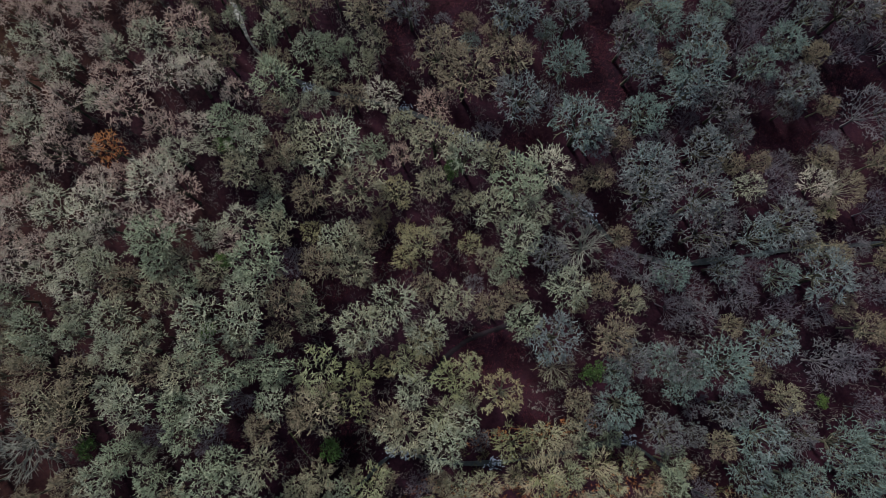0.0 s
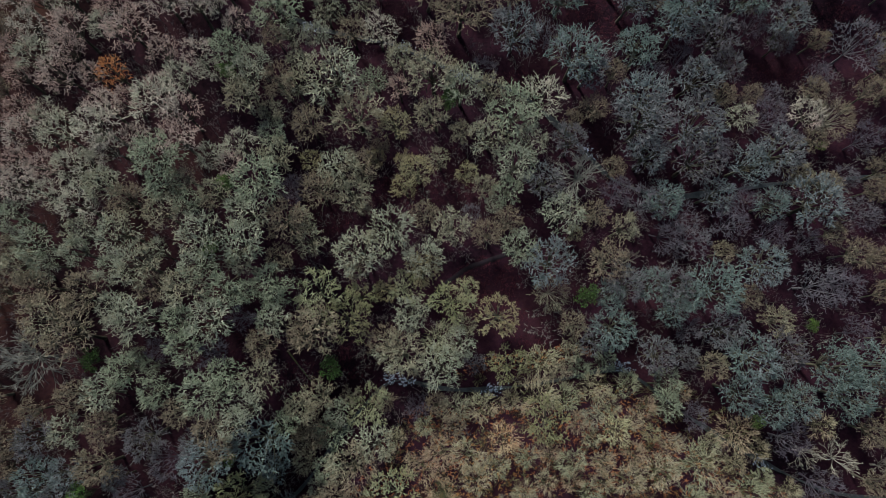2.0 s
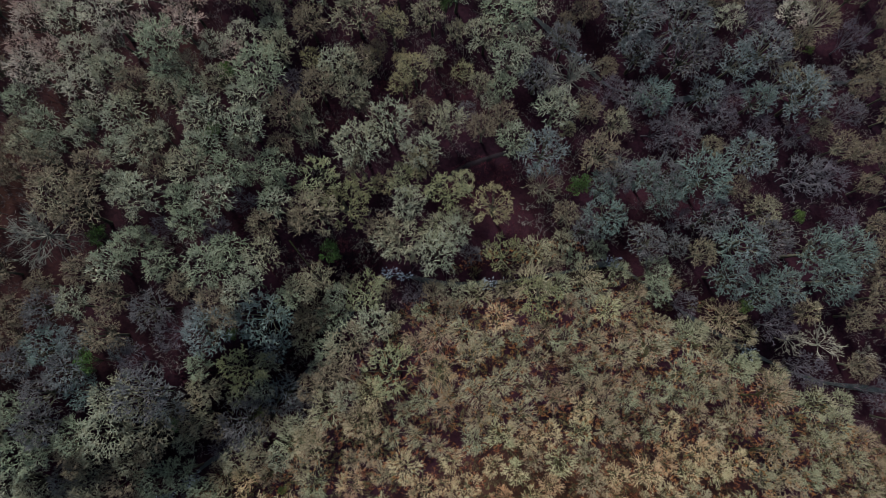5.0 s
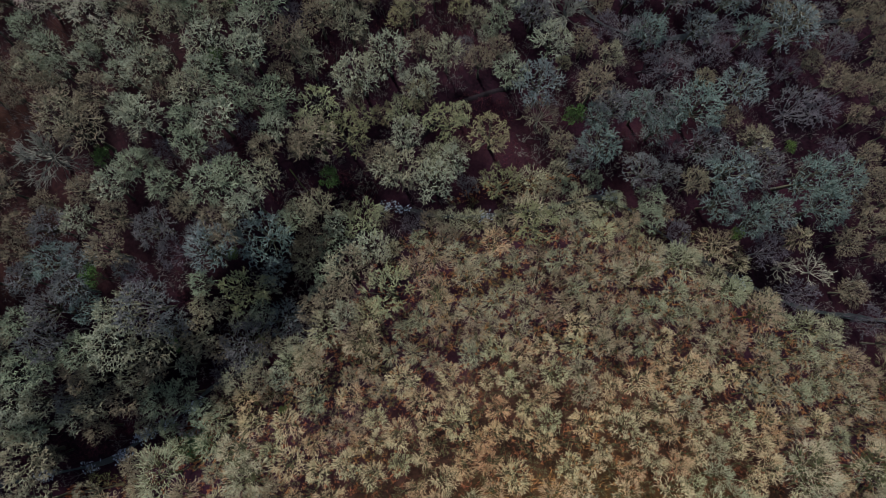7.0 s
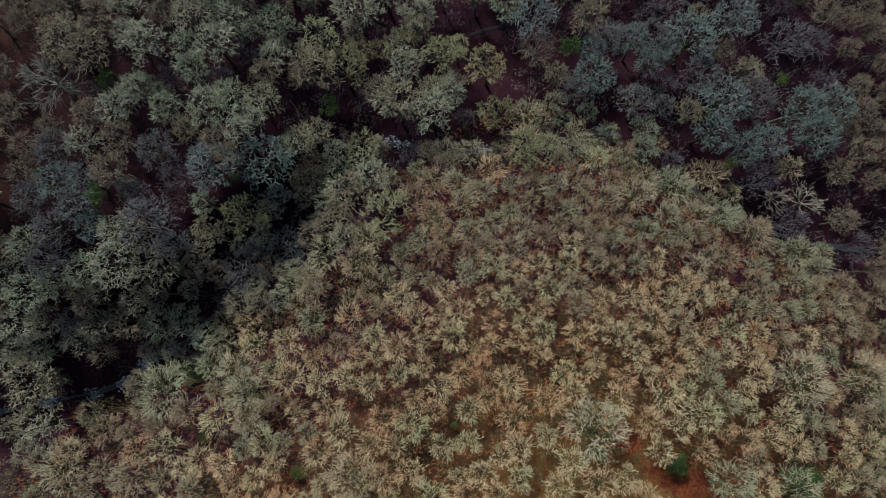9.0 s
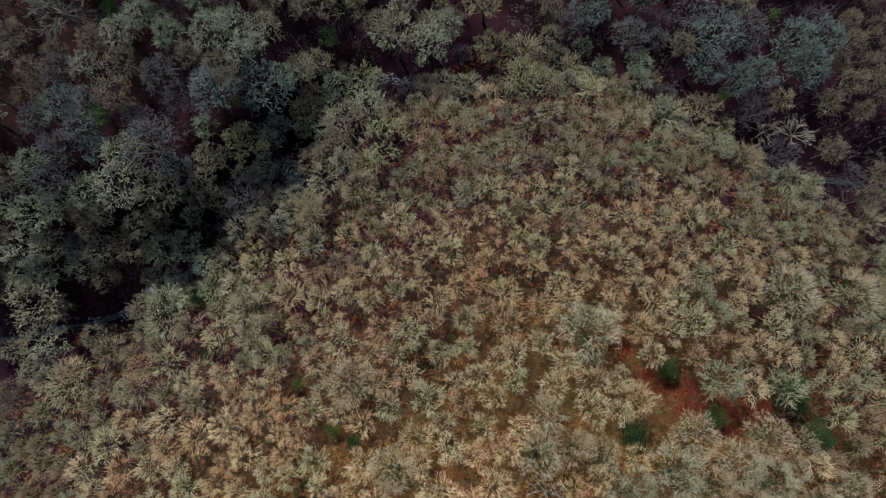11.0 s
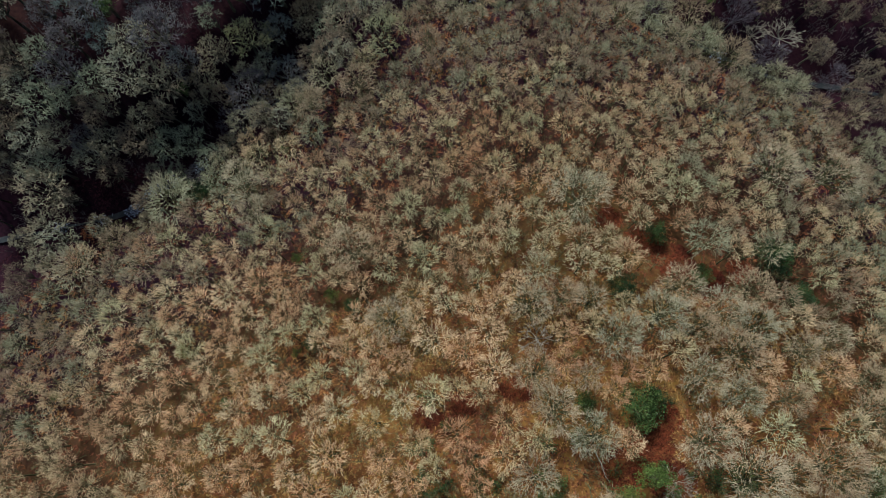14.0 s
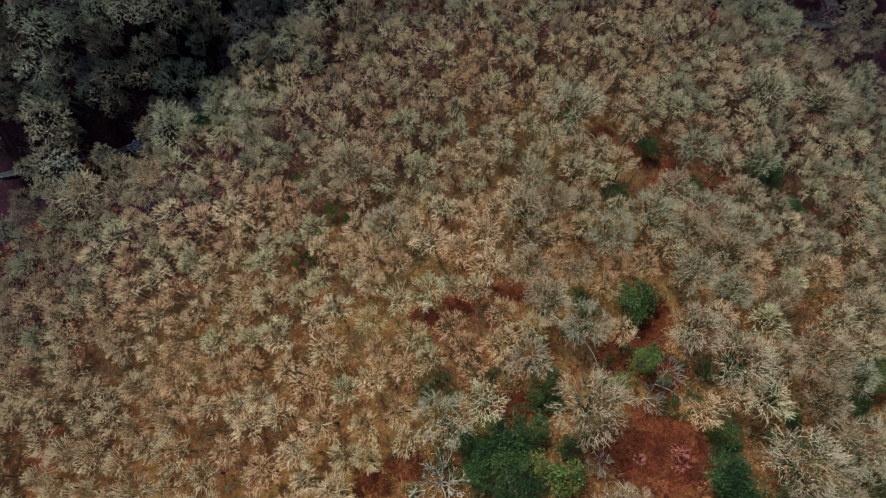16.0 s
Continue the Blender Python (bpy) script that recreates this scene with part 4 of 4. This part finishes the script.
for name, stand in (("hill_oak_tree", crest), ("flank_oak_tree", flank)):
    for q in stand[:290]:
        which = name
        if name == "flank_oak_tree" and edge(q[0], q[1]) < random.uniform(-2, 6) and q[0] < 45:
            which = "oak_tree"
        if name == "hill_oak_tree" and q[1] < -84 - 0.12 * q[0] + random.uniform(-9, 9):
            which = "open_oak_tree"
        if name == "hill_oak_tree" and in_russet(q[0], q[1]):
            which = "russet_oak_tree"
        plant(which, *q)
    if len(stand) > 290:
        thicket(name.replace("tree", "wood"), name, stand[290:], "dense leafless oak wood on the spur")
thicket("young_oak_wood", "young_oak_tree", saplings, "young oaks filling the gaps of the spur's wood, twigs darkened as shade")
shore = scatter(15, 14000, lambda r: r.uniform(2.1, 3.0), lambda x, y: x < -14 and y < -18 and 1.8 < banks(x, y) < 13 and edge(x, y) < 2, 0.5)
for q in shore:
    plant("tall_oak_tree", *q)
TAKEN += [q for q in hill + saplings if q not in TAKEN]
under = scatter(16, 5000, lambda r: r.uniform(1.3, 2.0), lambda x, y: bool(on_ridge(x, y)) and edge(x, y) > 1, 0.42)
thicket("scrub_wood", "spur_scrub", under, "low leafless brown scrub under the oaks of the spur, darkened as shade")
brambles = [(x + random.gauss(0, 1.6), y + random.gauss(0, 1.6), random.uniform(0.9, 1.6)) for x, y in ((7, -119), (4, -119), (11, -114), (9, -121), (1, -118), (31, -119), (22, -110.5), (28, -112)) for _ in range(5)]
brambles += scatter(27, 2600, lambda r: r.uniform(0.9, 1.7), lambda x, y: y < -100 - 0.25 * x and x > -6 and not in_open(x, y), 0.1, 0)
thicket("bramble_thicket", "bramble_bush", brambles, "dark green brambles under the oaks of the spur")
bend = scatter(14, 9000, lambda r: r.uniform(2.6, 3.8), lambda x, y: not bool(on_ridge(x, y)) and x < -18 and y < -24 and banks(x, y) > 1.4, 0.58)
for q in bend:
    plant("oak_tree", *q)
vale = scatter(4, 20000, lambda r: r.uniform(2.4, 3.4), lambda x, y: not bool(on_ridge(x, y)) and banks(x, y) > 1.4, 0.74)
thicket("oak_wood", "oak_tree", vale, "dense leafless oak wood grey-green with lichen in the valley")
TAKEN += vale
low = scatter(6, 16000, lambda r: r.uniform(1.6, 2.7), lambda x, y: (not bool(on_ridge(x, y)) or banks(x, y) < 9) and not in_path(x, y) and not near_glint(x, y) and not ((y > 30 or x < -50) and in_open(x, y)) and math.hypot(x - 10, y + 9) > 6 and banks(x, y) > 0.9, 0.5, 0)
thicket("alder_wood", "alder_scrub", low, "low grey scrub of leafless alder under the oaks")


# ---- bracken and fallen twigs on the forest floor ----
def bracken(name, n, seed, allowed, mat, size, label, spots=()):
    """A ground cover of small dead fronds, each a thin blade that leans its own way; n of them, or n to the square metre of the spots."""
    r = np.random.default_rng(seed)
    if spots:
        count = [int(n * math.pi * c * d * 1.3) for _, _, c, d in spots]
        a, k = r.uniform(0, 6.283, sum(count)), 1.15 * np.sqrt(r.uniform(0, 1, sum(count)))
        where = np.repeat(np.array(spots, float), count, axis=0)
        x, y = where[:, 0] + where[:, 2] * k * np.cos(a), where[:, 1] + where[:, 3] * k * np.sin(a)
    else:
        x, y = r.uniform(-84, 84, n), r.uniform(-132, 72, n)
    keep = allowed(x, y)
    x, y = x[keep], y[keep]
    z, n = ground_z(x, y), len(x)
    base = np.stack([x, y, z], -1)[:, None, :] + r.normal(0, 0.14, (n, 5, 3)) * (1, 1, 0.3)
    a = r.uniform(0, 6.283, (n, 5))
    length = size * r.uniform(0.5, 1.3, (n, 5))
    tip = base + np.stack([np.cos(a) * length, np.sin(a) * length, r.uniform(0.1, 0.6, (n, 5)) * size], -1)
    side = np.stack([-np.sin(a), np.cos(a), 0 * a], -1) * 0.16 * size
    v = np.stack([base - side, base + side, tip], 2).reshape(-1, 3)
    f = np.arange(len(v)).reshape(-1, 3)
    return tagged(new(name, mesh_from(name, v, f, mat)), label, "bracken", kind="stuff")


def open_ground(x, y, spots, grow=1.15):
    inside = np.zeros(len(x), bool)
    for a, b, c, d in spots:
        inside |= ((x - a) / c) ** 2 + ((y - b) / d) ** 2 < grow ** 2
    return inside


bracken("bracken", 64000, 8, lambda x, y: on_ridge(x, y) & (from_line(RIVER, x, y) > 3) & ~open_ground(x, y, OPEN_SPUR), DRY_BRACKEN, 0.5, "dead rust and ochre bracken under the hill oaks")
bracken("brown_bracken", 4, 11, lambda x, y: on_ridge(x, y) & ~open_ground(x, y, OPEN_SPUR, 0.95), DRY_BRACKEN, 0.5, "dead rust and ochre bracken under the open oaks", [(12, -107, 44, 21)])
bracken("red_bracken", 32, 9, lambda x, y: on_ridge(x, y), RED_BRACKEN, 0.36, "flattened red-brown bracken in the clearings of the spur", OPEN_SPUR)
bracken("wet_bracken", 5, 10, lambda x, y: from_line(RIVER, x, y) > 1.5, SHADED_BRACKEN, 0.4, "maroon bracken in the gaps of the valley wood, darkened as shade", OPEN_VALLEY)


# ---- river flecks, track and fallen wood ----
def white_water(spots):
    """Flecks of broken water over stones, with the sky's glints painted into their blue-white."""
    r = np.random.default_rng(21)
    v, f = [], []
    for cx, cy in spots:
        for _ in range(55):
            x, y = cx + r.normal(0, 1.0), cy + r.normal(0, 0.8)
            if min(float(from_line(RIVER, x, y)), float(from_line(STREAM, x, y))) > 1.3:
                continue
            a, l, w = r.uniform(0, 6.283), r.uniform(0.1, 0.36), r.uniform(0.04, 0.13)
            c, d = math.cos(a), math.sin(a)
            n = len(v)
            v += [(x - c * l, y - d * l, 1.49), (x + d * w, y - c * w, 1.52), (x + c * l, y + d * l, 1.49), (x - d * w, y + c * w, 1.56)]
            f += [(n, n + 1, n + 2), (n, n + 2, n + 3)]
    return tagged(new("white_water", mesh_from("white_water", v, f, FOAM_GLINT)), "pale blue-white flecks of broken water over stones, sky glints painted in", "water", kind="stuff")


white_water(FLECKS)

track_pts = np.array([(a[0] + (b[0] - a[0]) * k / 12, a[1] + (b[1] - a[1]) * k / 12) for a, b in zip(PATH, PATH[1:]) for k in range(12)])
for _ in range(8):
    track_pts[1:-1] = (track_pts[:-2] + 2 * track_pts[1:-1] + track_pts[2:]) / 4
along = np.gradient(track_pts, axis=0)
along /= np.linalg.norm(along, axis=1)[:, None]
side = np.stack([-along[:, 1], along[:, 0]], -1)
rows = [track_pts + side * k for k in (-0.5, -0.2, 0.2, 0.5)]
lift = (0.02, 0.2, 0.2, 0.02)
tv = np.concatenate([np.c_[p, ground_z(p[:, 0], p[:, 1]) + h] for p, h in zip(rows, lift)])
n = len(track_pts)
tq = [(j * n + i, j * n + i + 1, (j + 1) * n + i + 1, (j + 1) * n + i) for j in range(3) for i in range(n - 1)]
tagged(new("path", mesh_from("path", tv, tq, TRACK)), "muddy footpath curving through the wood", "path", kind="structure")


def fallen_trunk(a, b, girth, mat, label, twigs=6):
    """A bare trunk that leans or lies, with a few stubs of branches."""
    shape = Shape()
    a, b = Vector(a), Vector(b)
    mid = a.lerp(b, 0.5) + Vector((random.uniform(-0.3, 0.3), random.uniform(-0.3, 0.3), 0.1))
    shape.limb([tuple(a), tuple(mid), tuple(b), tuple(b + (b - mid) * 0.2)], [girth, girth * 0.7, girth * 0.4], 6)
    for i in range(twigs):
        p = a.lerp(b, random.uniform(0.4, 1.0))
        d = ((b - a).normalized() + Vector((random.gauss(0, 0.6), random.gauss(0, 0.6), random.uniform(0, 0.5)))).normalized()
        shape.limb([tuple(p), tuple(p + d * 0.8), tuple(p + d * 1.5 + Vector((random.gauss(0, 0.3), random.gauss(0, 0.3), 0.2)))], [girth * 0.35, girth * 0.2])
    v, f = shape.arrays()
    return tagged(new("fallen_trunk", mesh_from("fallen_trunk", v, f, mat)), label, "fallen tree", "fallen trunks")


def lying(x0, y0, x1, y1, rise=0.3):
    return (x0, y0, float(ground_z(x0, y0)) + 0.1), (x1, y1, float(ground_z(x1, y1)) + rise)


fallen_trunk(*lying(-27.5, -14.0, -23.0, -20.0, 2.5), 0.14, HILL_BARK, "slender fallen trunk leaning over the dark gap")
fallen_trunk(*lying(-68, 33, -65, 31, 5.0), 0.13, PALE_BARK, "pale leaning trunk among the brown oaks")
fallen_trunk(*lying(-59, 11, -55.5, 9, 5.0), 0.13, PALE_BARK, "pale leaning trunk among the brown oaks")
fallen_trunk(*lying(25.6, -111.6, 28.6, -113.6, 0.5), 0.06, BLEACHED, "bleached white fallen branch at the edge of the bracken", 9)
fallen_trunk(*lying(18.0, -106.3, 18.6, -109.0, 1.5), 0.1, PALE_BARK, "crooked pale bough hanging over the red bracken", 4)
